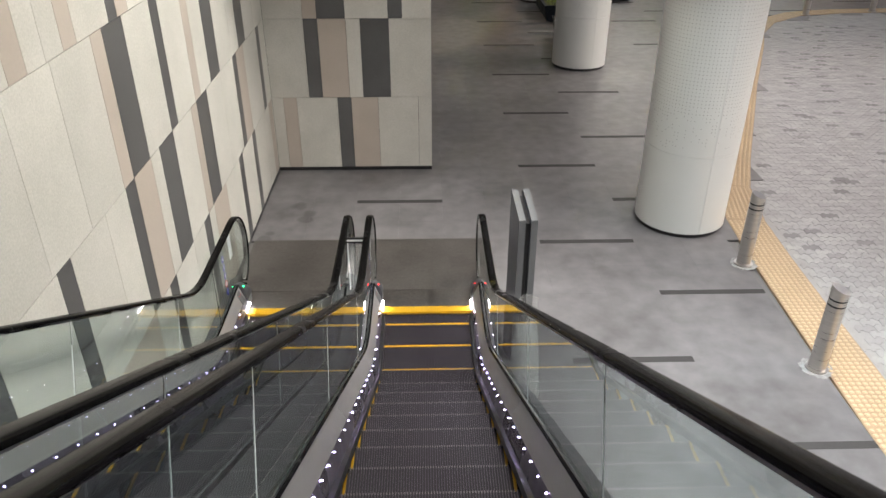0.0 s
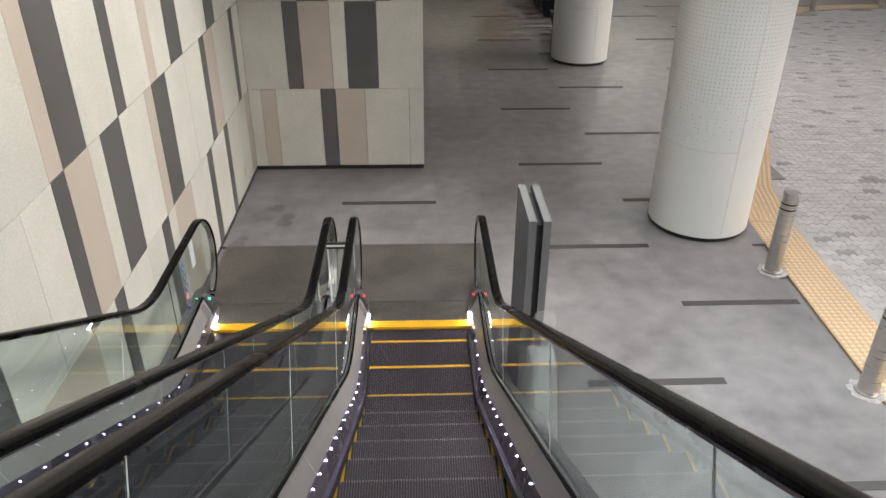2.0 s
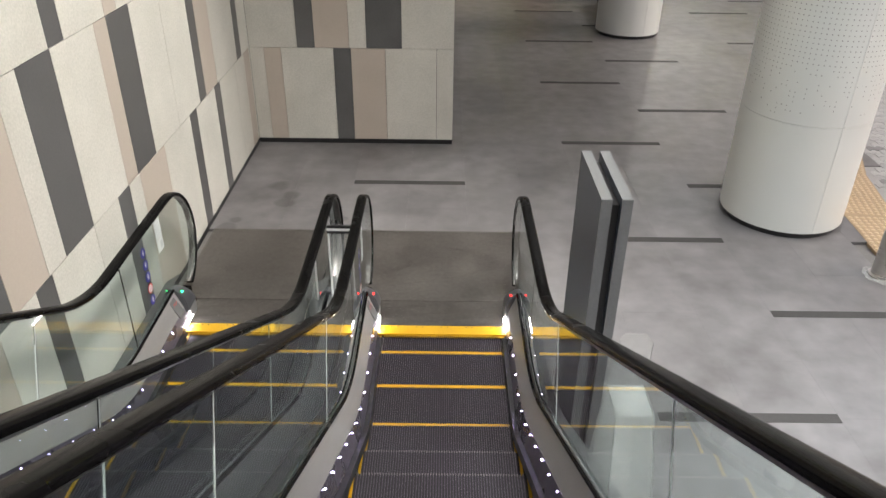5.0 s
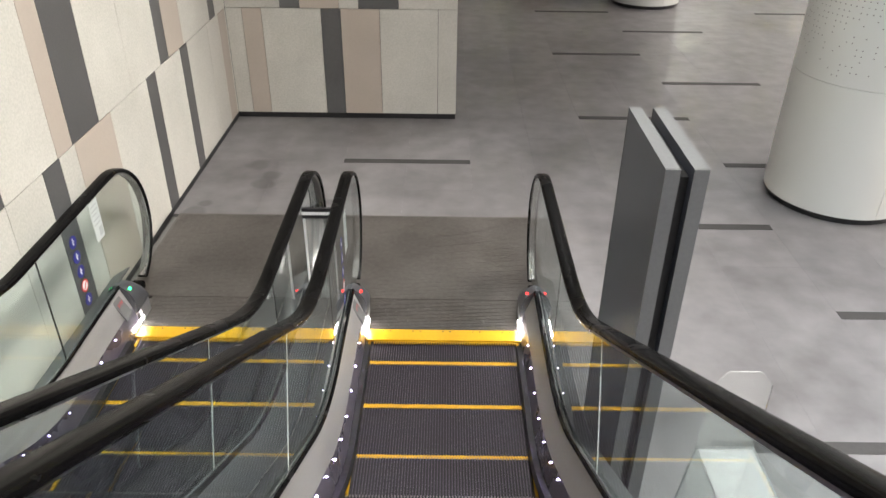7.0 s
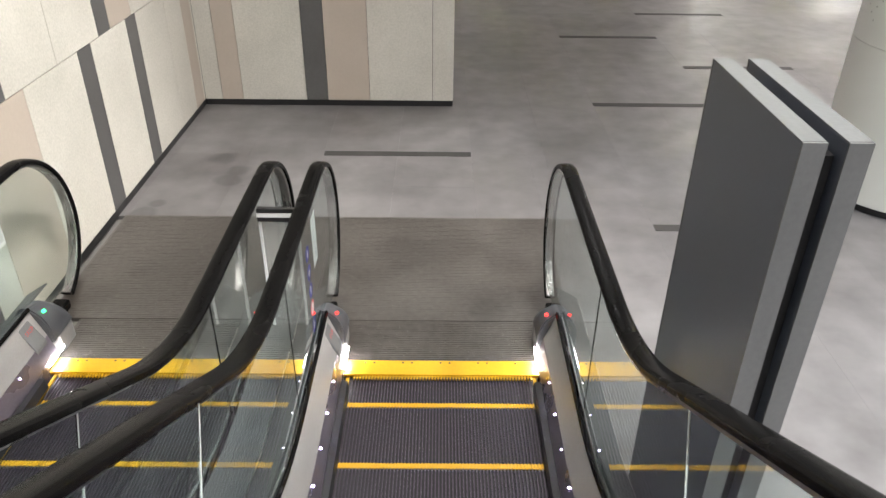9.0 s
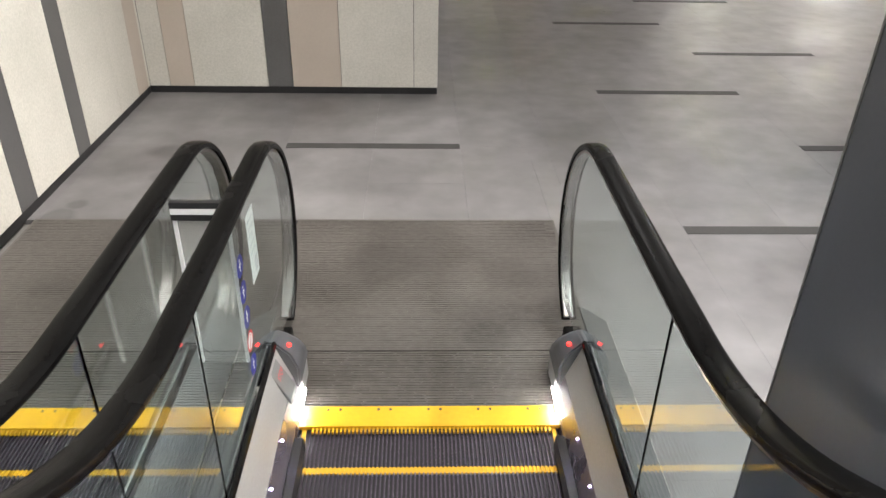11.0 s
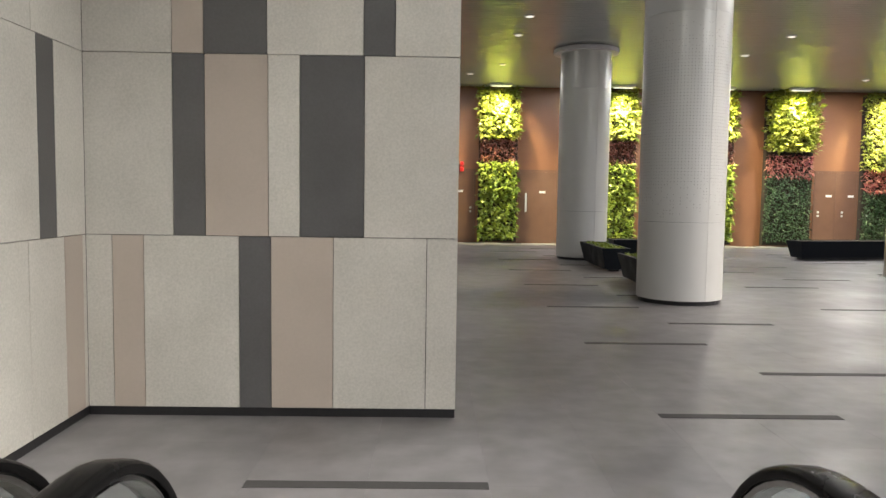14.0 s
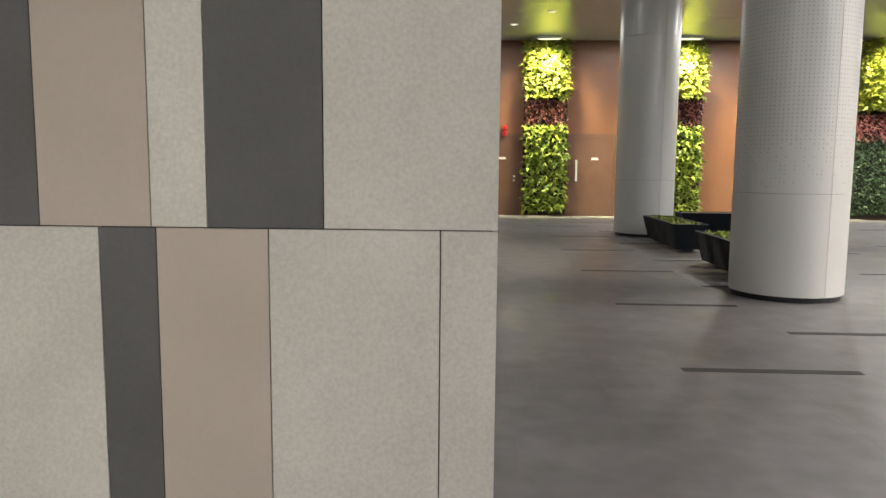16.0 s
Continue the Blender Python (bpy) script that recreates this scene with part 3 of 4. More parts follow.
                for i in range(4):
                    bm.faces.new((va[i], va[(i + 1) % 4], vb[(i + 1) % 4], vb[i]))
                part("joint_strip", bm, PAPER, e, "pale clear joint strip")
        bm = bmesh.new()
        rim = [(6.348, 0.315)] + [(6.348, 0.985), (7.33, 0.98)] + [(7.33 + 0.437 * math.cos(radians(t)), 0.543 + 0.437 * math.sin(radians(t))) for t in range(82, -57, -7)] + [(7.5, 0.2)]
        fa, fb = ([bm.verts.new((s * x, *c)) for c in rim] for x in (0.609, 0.619))
        bm.faces.new(fa)
        bm.faces.new(fb)
        for i in range(len(rim)):
            j = (i + 1) % len(rim)
            bm.faces.new((fa[i], fa[j], fb[j], fb[i]))
        part("glass_panel", bm, GLASS, e, "rounded end panel of clear glass").visible_shadow = False
        # handrail on its steel guide
        xs = s * 0.638
        bm = bmesh.new()
        sec = [(-0.035, -0.024), (-0.0385, -0.014), (-0.037, -0.006), (-0.031, -0.0005), (-0.022, 0.002), (0.0, 0.003), (0.022, 0.002), (0.031, -0.0005), (0.037, -0.006), (0.0385, -0.014), (0.035, -0.024), (0.026, -0.026), (-0.026, -0.026)]
        sweep(bm, rail, [(xs + u, v) for u, v in sec])
        part("handrail", bm, RUBBER, e, "black rubber handrail", smooth=True)
        bm = bmesh.new()
        sweep(bm, rail, [(xs + u, v) for u, v in ((-0.031, -0.027), (0.024, -0.027), (0.018, -0.038), (-0.029, -0.038))])
        part("rail_guide", bm, GUIDE, e, "steel handrail guide")
        # newel cap and handrail inlet
        bm = bmesh.new()
        low = [(7.07, 0.215), (7.20, 0.20), (7.265, 0.17), (7.30, 0.12), (7.07, 0.12)]
        mid = [(7.07, 0.282), (7.20, 0.258), (7.275, 0.205), (7.318, 0.12), (7.07, 0.12)]
        high = [(7.07, 0.340), (7.20, 0.305), (7.285, 0.232), (7.33, 0.12), (7.07, 0.12)]
        rows = [[bm.verts.new((s * x, *c)) for c in ol] for x, ol in ((0.508, low), (0.533, mid), (0.592, high), (0.645, high), (0.690, mid), (0.706, low))]
        bm.faces.new(rows[0])
        bm.faces.new(rows[-1])
        for ra, rb in zip(rows, rows[1:]):
            for i in range(5):
                bm.faces.new((ra[i], ra[(i + 1) % 5], rb[(i + 1) % 5], rb[i]))
        bmesh.ops.bevel(bm, geom=bm.edges[:], offset=0.008, segments=2, affect="EDGES")
        cap = part("newel_cap", bm, GREY_PLASTIC, e, "grey plastic newel cap", smooth=True)
        bm = bmesh.new()
        box(bm, *sorted((s * 0.514, s * 0.7)), 7.14, 7.29, 0.006, 0.1195, 0.01)
        part("newel_base", bm, DECK, cap, "pale steel newel base")
        bm = bmesh.new()
        box(bm, xs - 0.043, xs + 0.043, 7.325, 7.46, 0.08, 0.135, 0.012)
        part("inlet", bm, RUBBER, cap)
        bm = bmesh.new()
        disc(bm, pose(s * 0.550, 7.125, 0.288, -15, -40 * s, 0), 0.0085, 0.016, 14)
        part("signal_lamp", bm, RED_LED if s > 0 or cx > -1 else GREEN_LED, cap, "lit red signal lamp" if s > 0 or cx > -1 else "lit green signal lamp")
        # light strip at the comb, with its recess
        bm = bmesh.new()
        box(bm, *sorted((s * (HALF + 0.001), s * (HALF - 0.004))), 6.96, 7.13, 0.052, 0.068, 0.0015)
        part("comb_lamp", bm, COMB_LIGHT, e, "lit white comb light")
        # brush strip and small lamps along the skirt
        bm = bmesh.new()
        sheet(bm, span(TOP_Y, 6.85), lambda y: st_l(y) + 0.012, lambda y: st_l(y) + 0.066, s * (HALF - 0.002), s * (HALF + 0.003), -0.034 * s)
        part("skirt_brush", bm, BLACK_TRIM, e, "black safety brush")
        y = 6.75
        while y > -1.2:
            bm = bmesh.new()
            disc(bm, pose(s * (HALF + 0.024), y, lo(y) - 0.022, 0, (90 - 20) * s, 0), 0.0031, 0.010, 10)
            part("skirt_lamp", bm, LED, e, "small lit white lamp")
            y -= 0.22
    # stop switch
    bm = bmesh.new()
    box(bm, -0.6, -0.52, 6.93, 7.03, 0.235, 0.262, 0.006)
    for v in bm.verts:
        v.co.z += (-0.58 - v.co.x) * 1.9 + 0.03
    sw = part("stop_switch", bm, PYLON_EDGE, e, "steel stop switch with red lettering")
    cu = bpy.data.curves.new("stop_text", "FONT")
    cu.body, cu.size, cu.align_x = "STOP", 0.03, "CENTER"
    cu.materials.append(RED)
    tx = new("stop_text", cu)
    tx.parent = sw
    tx.matrix_local = pose(-0.555, 6.98, 0.257, 0, 61, 0) @ pose(0, 0, 0, 0, 0, 90)
    return e


escalator(0.03)
escalator(-1.50)


# ---- things ----
def column(x, y, turn):
    r = 0.605
    c = thing("column", (x, y, 0), "round column clad in pale perforated metal on a black base ring", "column", "row of round columns", turn)
    bm = bmesh.new()
    disc(bm, pose(0, 0, 0.03), r - 0.035, 0.06, 48)
    part("base_ring", bm, BLACK_TRIM, c)
    bm = bmesh.new()
    disc(bm, pose(0, 0, CEIL / 2), r - 0.03, CEIL, 32)
    part("core", bm, BLACK_TRIM, c)
    zs = (0.06, 1.165, 4.06, CEIL - 0.06)
    for z0, z1 in zip(zs, zs[1:]):
        for h in range(3):
            bm = bmesh.new()
            uv = bm.loops.layers.uv.new("uv")
            a0, a1, n = radians(120 * h) + 0.004, radians(120 * h + 120) - 0.004, 20
            ring = []
            for i in range(n + 1):
                a = a0 + (a1 - a0) * i / n
                ring.append([bm.verts.new((q * math.cos(a), q * math.sin(a), z)) for q, z in ((r, z0 + 0.002), (r, z1 - 0.002), (r - 0.025, z1 - 0.002), (r - 0.025, z0 + 0.002))] + [a])
            for p, q in zip(ring, ring[1:]):
                for i in range(4):
                    f = bm.faces.new((p[i], q[i], q[(i + 1) % 4], p[(i + 1) % 4]))
                    f.smooth = i == 0
                    for lp in f.loops:
                        ang = p[4] if lp.vert in p[:4] else q[4]
                        lp[uv].uv = (ang * r, lp.vert.co.z)
            bm.faces.new(ring[0][:4])
            bm.faces.new(ring[-1][:4])
            me = bpy.data.meshes.new("panel")
            crease(bm)
            bm.to_mesh(me)
            bm.free()
            me.materials.append(PERFORATED)
            part("panel", me, None, c)
    bm = bmesh.new()
    disc(bm, pose(0, 0, CEIL - 0.065), r + 0.17, 0.09, 48)
    part("collar", bm, WHITE_PLASTIC, c, "white collar ring under the ceiling")
    return c


column(3.6, 9.22, -82)
column(3.6, 16.93, -72)
column(3.62, 24.25, -72)


def bollard(x, y):
    b = thing("bollard", (x, y, 0), "brushed stainless steel bollard with two black bands and a slanted top", "bollard", "bollards along the kerb")
    rng = random.Random(int(x * 100))
    bm = bmesh.new()
    low, high = [], []
    for i in range(26):
        a, q = i * math.tau / 26, rng.uniform(0.145, 0.185)
        low.append(bm.verts.new((q * math.cos(a), q * math.sin(a), 0.0)))
        high.append(bm.verts.new((q * 0.985 * math.cos(a), q * 0.985 * math.sin(a), 0.0045)))
    bm.faces.new(high)
    for i in range(26):
        bm.faces.new((low[i], low[(i + 1) % 26], high[(i + 1) % 26], high[i]))
    part("grout", bm, GROUT, b, "rough pale mortar patch")
    bm = bmesh.new()
    disc(bm, pose(0, 0, 0.01), 0.112, 0.02, 28)
    part("flange", bm, BRUSHED, b)
    for z0, z1 in ((0.02, 0.785), (0.805, 0.85), (0.87, 0.97)):
        bm = bmesh.new()
        disc(bm, pose(0, 0, (z0 + z1) / 2), 0.087, z1 - z0, 28)
        if z1 > 0.9:
            for v in bm.verts:
                if v.co.z > 0.9:
                    v.co.z += v.co.y * 0.15 - v.co.x * 0.35
        for f in bm.faces:
            f.smooth = len(f.verts) == 4
        part("tube", bm, BRUSHED, b)
    for z in (0.795, 0.86):
        bm = bmesh.new()
        disc(bm, pose(0, 0, z), 0.0855, 0.0195, 28)
        part("band", bm, BLACK_TRIM, b)


for p in ((4.05, 7.96), (4.02, 5.88), (7.72, 17.98), (8.36, 19.3), (9.08, 20.75), (11.19, 21.9), (13.35, 22.25)):
    bollard(*p)

# double slab pylon beside the escalator
py = thing("display_pylon", (0.892, 5.805, 0), "tall grey double-slab display pylon with aluminium edges beside the escalator", "pylon")
for x0, x1 in ((-0.079, -0.025), (0.025, 0.079)):
    bm = bmesh.new()
    box(bm, x0, x1, -0.309, 0.309, 0.012, 1.946, 0.002)
    slab = part("slab", bm, PYLON, py, "smooth blue-grey slab")
    bm = bmesh.new()
    box(bm, x0 - 0.001, x1 + 0.001, -0.317, -0.31, 0.012, 1.95)
    box(bm, x0 - 0.001, x1 + 0.001, 0.31, 0.317, 0.012, 1.95)
    box(bm, x0 - 0.001, x1 + 0.001, -0.309, 0.309, 1.947, 1.951)
    part("edge_trim", bm, PYLON_EDGE, slab)
bm = bmesh.new()
box(bm, -0.024, 0.024, -0.27, 0.27, 0.012, 1.9)
part("core", bm, BLACK_TRIM, py)
bm = bmesh.new()
box(bm, -0.085, 0.085, -0.32, 0.32, 0, 0.0115)
part("base_plate", bm, BLACK_TRIM, py)


def sticker(x, y, z, kind):
    s = thing("safety_sticker", (x, y, z), "round red-ringed prohibition sticker on escalator glass" if kind else "round blue safety sticker with white pictogram on escalator glass", "sticker", "escalator safety stickers")
    bm = bmesh.new()
    disc(bm, pose(0, 0, 0, 0, 90, 0), 0.040, 0.0015, 28)
    part("disc", bm, RED if kind else BLUE, s)
    bm = bmesh.new()
    if kind:
        disc(bm, pose(0.0004, 0, 0, 0, 90, 0), 0.031, 0.001, 24)
    else:
        box(bm, 0.0008, 0.0016, -0.005, 0.005, -0.02, 0.012)
        box(bm, 0.0008, 0.0016, -0.014, 0.014, 0.0, 0.006)
        disc(bm, pose(0.0004, 0, 0.019, 0, 90, 0), 0.006, 0.001, 12)
    part("pictogram", bm, WHITE_PLASTIC, s)
    if kind:
        bm = bmesh.new()
        box(bm, 0.0018, 0.0026, -0.03, 0.03, -0.004, 0.004)
        for v in bm.verts:
            v.co = Matrix.Rotation(radians(45), 3, "X") @ v.co
        part("bar", bm, RED, s)


def notice(x, y, z):
    s = thing("paper_notice", (x, y, z), "white paper notice taped on escalator glass", "notice")
    bm = bmesh.new()
    box(bm, -0.0008, 0.0008, -0.055, 0.055, -0.13, 0.13)
    part("sheet", bm, PAPER, s)
    for i, (z0, w) in enumerate(((0.10, 0.04), (0.07, 0.045), (0.045, 0.03), (0.01, 0.045), (-0.02, 0.04))):
        bm = bmesh.new()
        box(bm, 0.0009, 0.0013, -0.045, -0.045 + 2 * w, z0 - 0.004, z0 + 0.004)
        part("print_line", bm, PRINT, s)
    bm = bmesh.new()
    box(bm, 0.0009, 0.0013, 0.0, 0.045, -0.11, -0.05)
    part("print_block", bm, PRINT, s)


for gx, gy, gz in ((-0.587, 6.825, 0.834), (-2.107, 6.726, 0.876)):
    for i in range(5):
        sticker(gx, gy, gz - 0.0985 * i, i == 3)
    notice(gx, gy + 0.19 + (0.13 if gx < -1 else 0), gz - 0.03)

# acrylic guards
g = thing("acrylic_guard", (-0.74, 7.0, 0.31), "clear acrylic guard panel with black and white top bar", "guard")
bm = bmesh.new()
box(bm, -0.083, 0.083, -0.004, 0.004, 0, 0.6)
part("panel", bm, ACRYLIC, g).visible_shadow = False
for z0, mat in ((0.60, BLACK_TRIM), (0.622, WHITE_PLASTIC), (0.644, BLACK_TRIM)):
    bm = bmesh.new()
    box(bm, -0.09, 0.09, -0.012, 0.012, z0, z0 + 0.021)
    part("bar", bm, mat, g)
for x in (-0.083, 0.083):
    bm = bmesh.new()
    box(bm, x - 0.006, x + 0.006, -0.006, 0.006, 0, 0.599)
    part("edge_strip", bm, WHITE_PLASTIC, g)

g = thing("acrylic_barrier", (0.755, 4.3, 1.0), "clear acrylic climb barrier fixed on the outer deck of the escalator", "barrier")
bm = bmesh.new()
bot = [(-0.09, -0.22, 0), (0.1, -0.22, 0.1), (0.1, 0.26, -0.2), (-0.09, 0.26, -0.1)]
topc = [(-0.07, -0.03, 0.65), (0.08, -0.03, 0.65), (0.08, 0.15, 0.65), (-0.07, 0.15, 0.65)]
va, vb = [bm.verts.new(c) for c in bot], [bm.verts.new(c) for c in topc]
for i in range(4):
    j = (i + 1) % 4
    bm.faces.new((va[i], va[j], vb[j], vb[i]))
bm.faces.new(vb)
bmesh.ops.recalc_face_normals(bm, faces=bm.faces[:])
bmesh.ops.solidify(bm, geom=bm.faces[:], thickness=0.006)
part("shell", bm, ACRYLIC, g).visible_shadow = False
bm = bmesh.new()
loop = [(-0.06, 0.10), (-0.055, 0.84), (-0.03, 0.88), (0.05, 0.88), (0.085, 0.84), (0.1, 0.10)]
lp = [bm.verts.new((x, 0.17, z)) for x, z in loop]
lq = [bm.verts.new((x, 0.176, z)) for x, z in loop]
bm.faces.new(lp)
bm.faces.new(lq)
for i in range(len(loop)):
    j = (i + 1) % len(loop)
    bm.faces.new((lp[i], lp[j], lq[j], lq[i]))
part("upright", bm, ACRYLIC, g).visible_shadow = False


# ---- plant wall and far end of the hall ----
def leaves(bm, rng, n, x0, x1, z0, z1, size, droop, proud):
    for _ in range(n):
        x, z = rng.uniform(x0, x1), rng.uniform(z0, z1)
        y = -0.16 - rng.random() ** 1.5 * proud
        s = size * rng.uniform(0.6, 1.25)
        m = Matrix.Translation((x, y, z)) @ Euler((rng.gauss(-0.5 - droop, 0.5), rng.gauss(0, 0.5), rng.gauss(0, 0.8))).to_matrix().to_4x4()
        w = s * rng.uniform(0.17, 0.28)
        pts = [(0, 0, 0), (-w, -0.25 * s, -0.35 * s), (0, -0.32 * s, -0.4 * s), (w, -0.25 * s, -0.35 * s), (0, -0.38 * s, -s)]
        v = [bm.verts.new(m @ Vector(p)) for p in pts]
        for f in ((0, 1, 2), (0, 2, 3), (1, 4, 2), (2, 4, 3)):
            bm.faces.new([v[i] for i in f])


def green_wall(x0, x1, bands, seed, label):
    w = x1 - x0
    t = thing("green_wall", ((x0 + x1) / 2, 30.59, 0), label, "plant wall", "plant strips on the brown wall")
    rng = random.Random(seed)
    bm = bmesh.new()
    box(bm, -w / 2 + 0.02, w / 2 - 0.02, -0.2, -0.001, 0.02, CEIL - 0.12)
    part("backing", bm, SOIL, t, "dark planting felt")
    for z0, z1, mat, n, size, droop, proud, nm in bands:
        bm = bmesh.new()
        k = 0.07 if proud > 0.3 else 0.0
        leaves(bm, rng, n, -w / 2 + 0.05 - k, w / 2 - 0.05 + k, z0 + 0.1, z1 + 0.06, size, droop, proud)
        part(nm, bm, mat, t)
    # luminaire over the strip
    f = thing("wall_washer", ((x0 + x1) / 2, 29.75, CEIL - 0.14), "white ceiling spotlight lit over the plant strip", "spotlight", "spotlights over the plants")
    bm = bmesh.new()
    box(bm, -0.35, 0.35, -0.08, 0.08, 0.06, 0.13, 0.01)
    part("housing", bm, WHITE_PLASTIC, f)
    bm = bmesh.new()
    box(bm, -0.3, 0.3, 0.0, 0.07, 0.045, 0.0595)
    part("lens", bm, LENS, f)
    lamp("plant_spot", "SPOT", ((x0 + x1) / 2, 29.70, CEIL - 0.16), ((x0 + x1) / 2, 30.4, 3.7), 4600, (1.0, 0.88, 0.48), 0.35, cone=92, blend=0.9)


A = [(3.3, 4.95, LEAF_LIME, 1700, 0.179, 0.5, 0.34, "upper_foliage"), (2.5, 3.3, LEAF_RED, 714, 0.125, 0.1, 0.16, "red_foliage"), (0.05, 2.55, LEAF_GREEN, 1955, 0.179, 0.4, 0.30, "lower_foliage")]
B = [(2.95, 4.95, LEAF_LIME, 2210, 0.211, 0.9, 0.42, "upper_foliage"), (2.15, 2.9, LEAF_PINK, 646, 0.133, 0.1, 0.2, "red_foliage"), (0.05, 2.3, LEAF_DARK, 2890, 0.101, 0.2, 0.14, "lower_foliage")]
C = [(2.4, 4.95, LEAF_LIME, 2550, 0.14, 0.4, 0.34, "upper_foliage"), (1.7, 2.5, LEAF_PINK, 646, 0.14, 0.1, 0.2, "red_foliage"), (0.05, 1.8, LEAF_DARK, 2210, 0.109, 0.2, 0.16, "lower_foliage")]
green_wall(1.42, 2.72, A, 1, "tall plant strip of lime and dark red foliage on brown wall")
green_wall(5.3, 6.58, A, 2, "tall plant strip of lime and dark red foliage on brown wall")
green_wall(8.5, 9.78, A, 3, "tall plant strip of lime and dark red foliage on brown wall")
green_wall(10.8, 12.4, B, 4, "plant strip with drooping grass, pink leaves and dark ivy")
green_wall(14.02, 15.5, C, 5, "plant strip with lime fern, red leaves and dark ivy")


def flush_door(name, x0, x1, z1, label, hinge_right=False, bar=True):
    d = tagged(thing(name, ((x0 + x1) / 2, 30.6, 0), label, "door"), kind="structure")
    w = (x1 - x0) / 2
    bm = bmesh.new()
    box(bm, -w - 0.06, -w, -0.03, -0.002, 0, z1 + 0.06)
    box(bm, w, w + 0.06, -0.03, -0.002, 0, z1 + 0.06)
    box(bm, -w, w, -0.03, -0.002, z1, z1 + 0.06)
    part("door_frame", bm, DOOR_BROWN, d)
    bm = bmesh.new()
    box(bm, -w + 0.006, w - 0.006, -0.022, -0.003, 0.01, z1 - 0.006)
    leaf = part("door_leaf", bm, DOOR_BROWN, d)
    s = 1 if hinge_right else -1
    bm = bmesh.new()
    if bar:
        box(bm, s * (w - 0.20) - 0.03, s * (w - 0.20) + 0.03, -0.07, -0.04, 1.0, 1.62, 0.008)
        box(bm, s * (w - 0.20) - 0.02, s * (w - 0.20) + 0.02, -0.041, -0.021, 1.05, 1.1)
        box(bm, s * (w - 0.20) - 0.02, s * (w - 0.20) + 0.02, -0.041, -0.021, 1.52, 1.57)
    else:
        disc(bm, pose(s * (w - 0.1), -0.04, 1.12, 90, 0, 0), 0.035, 0.05, 16)
        disc(bm, pose(s * (w - 0.1), -0.04, 1.0, 90, 0, 0), 0.03, 0.04, 16)
    part("door_handle", bm, PAPER, leaf, "pale metal handle")
    bm = bmesh.new()
    box(bm, 0.0, 0.2, -0.027, -0.0225, 1.62, 1.69)
    part("door_sign", bm, WHITE_PLASTIC, leaf, "small white door sign")


flush_door("door_1", 2.82, 4.1, 2.32, "brown flush door with long pale pull handle")
flush_door("door_2", 0.2, 1.3, 2.32, "brown flush service door", hinge_right=True, bar=False)
flush_door("door_3", 12.62, 13.3, 2.42, "brown narrow service door", hinge_right=False, bar=False)
flush_door("door_4", 13.42, 13.98, 2.42, "brown narrow service door", hinge_right=False, bar=False)
b = thing("alarm_bell", (0.9, 30.53, 2.46), "red fire alarm bell on the brown wall", "alarm")
bm = bmesh.new()
disc(bm, pose(0, 0, 0.09, 90, 0, 0), 0.075, 0.1, 20, 0.055)
part("bell", bm, RED, b)
bm = bmesh.new()
disc(bm, pose(0, 0.005, -0.09, 90, 0, 0), 0.075, 0.09, 20, 0.055)
part("call_point", bm, RED, b)
bm = bmesh.new()
box(bm, -0.06, 0.06, 0.045, 0.069, -0.17, 0.17, 0.004)
part("plate", bm, RED, b)


def planter(name, x, y, w, d, h, rz, label, top, plants=0):
    t = thing(name, (x, y, 0), label, "planter", "charcoal planters", rz)
    bm = bmesh.new()
    k = 0.10
    va = [bm.verts.new((sx * (w / 2 - k), sy * (d / 2 - k), 0.05)) for sx, sy in ((-1, -1), (1, -1), (1, 1), (-1, 1))]
    vb = [bm.verts.new((sx * w / 2, sy * d / 2, h)) for sx, sy in ((-1, -1), (1, -1), (1, 1), (-1, 1))]
    vc = [bm.verts.new((sx * (w / 2 - 0.05), sy * (d / 2 - 0.05), h)) for sx, sy in ((-1, -1), (1, -1), (1, 1), (-1, 1))]
    vd = [bm.verts.new((sx * (w / 2 - 0.05), sy * (d / 2 - 0.05), h - 0.06)) for sx, sy in ((-1, -1), (1, -1), (1, 1), (-1, 1))]
    bm.faces.new(va)
    bm.faces.new(vd)
    for lo, hi in ((va, vb), (vb, vc), (vc, vd)):
        for i in range(4):
            j = (i + 1) % 4
            bm.faces.new((lo[i], lo[j], hi[j], hi[i]))
    part("trough", bm, CHARCOAL, t, "charcoal trough with slanted sides")
    bm = bmesh.new()
    box(bm, -w / 2 + 0.2, w / 2 - 0.2, -d / 2 + 0.2, d / 2 - 0.2, 0, 0.051)
    part("plinth", bm, BLACK_TRIM, t)
    bm = bmesh.new()
    box(bm, -w / 2 + 0.055, w / 2 - 0.055, -d / 2 + 0.055, d / 2 - 0.055, h - 0.059, h - 0.012)
    part("fill", bm, top, t)
    if plants:
        rng = random.Random(plants)
        bm = bmesh.new()
        for _ in range(420):
            cx, cy, s = rng.uniform(-w / 2 + 0.1, w / 2 - 0.1), rng.uniform(-d / 2 + 0.1, d / 2 - 0.1), rng.uniform(0.03, 0.07)
            a, ti = rng.uniform(0, 6.3), rng.uniform(0.3, 1.1)
            m = Matrix.Translation((cx, cy, h - 0.025)) @ Euler((ti, 0, a)).to_matrix().to_4x4()
            v = [bm.verts.new(m @ Vector(p)) for p in ((0, 0, 0), (-0.3 * s, 0, 0.5 * s), (0, 0.1 * s, s), (0.3 * s, 0, 0.5 * s))]
            bm.faces.new(v)
        part("plants", bm, LEAF_GREEN, t, "low green ground cover")["kind"] = "stuff"


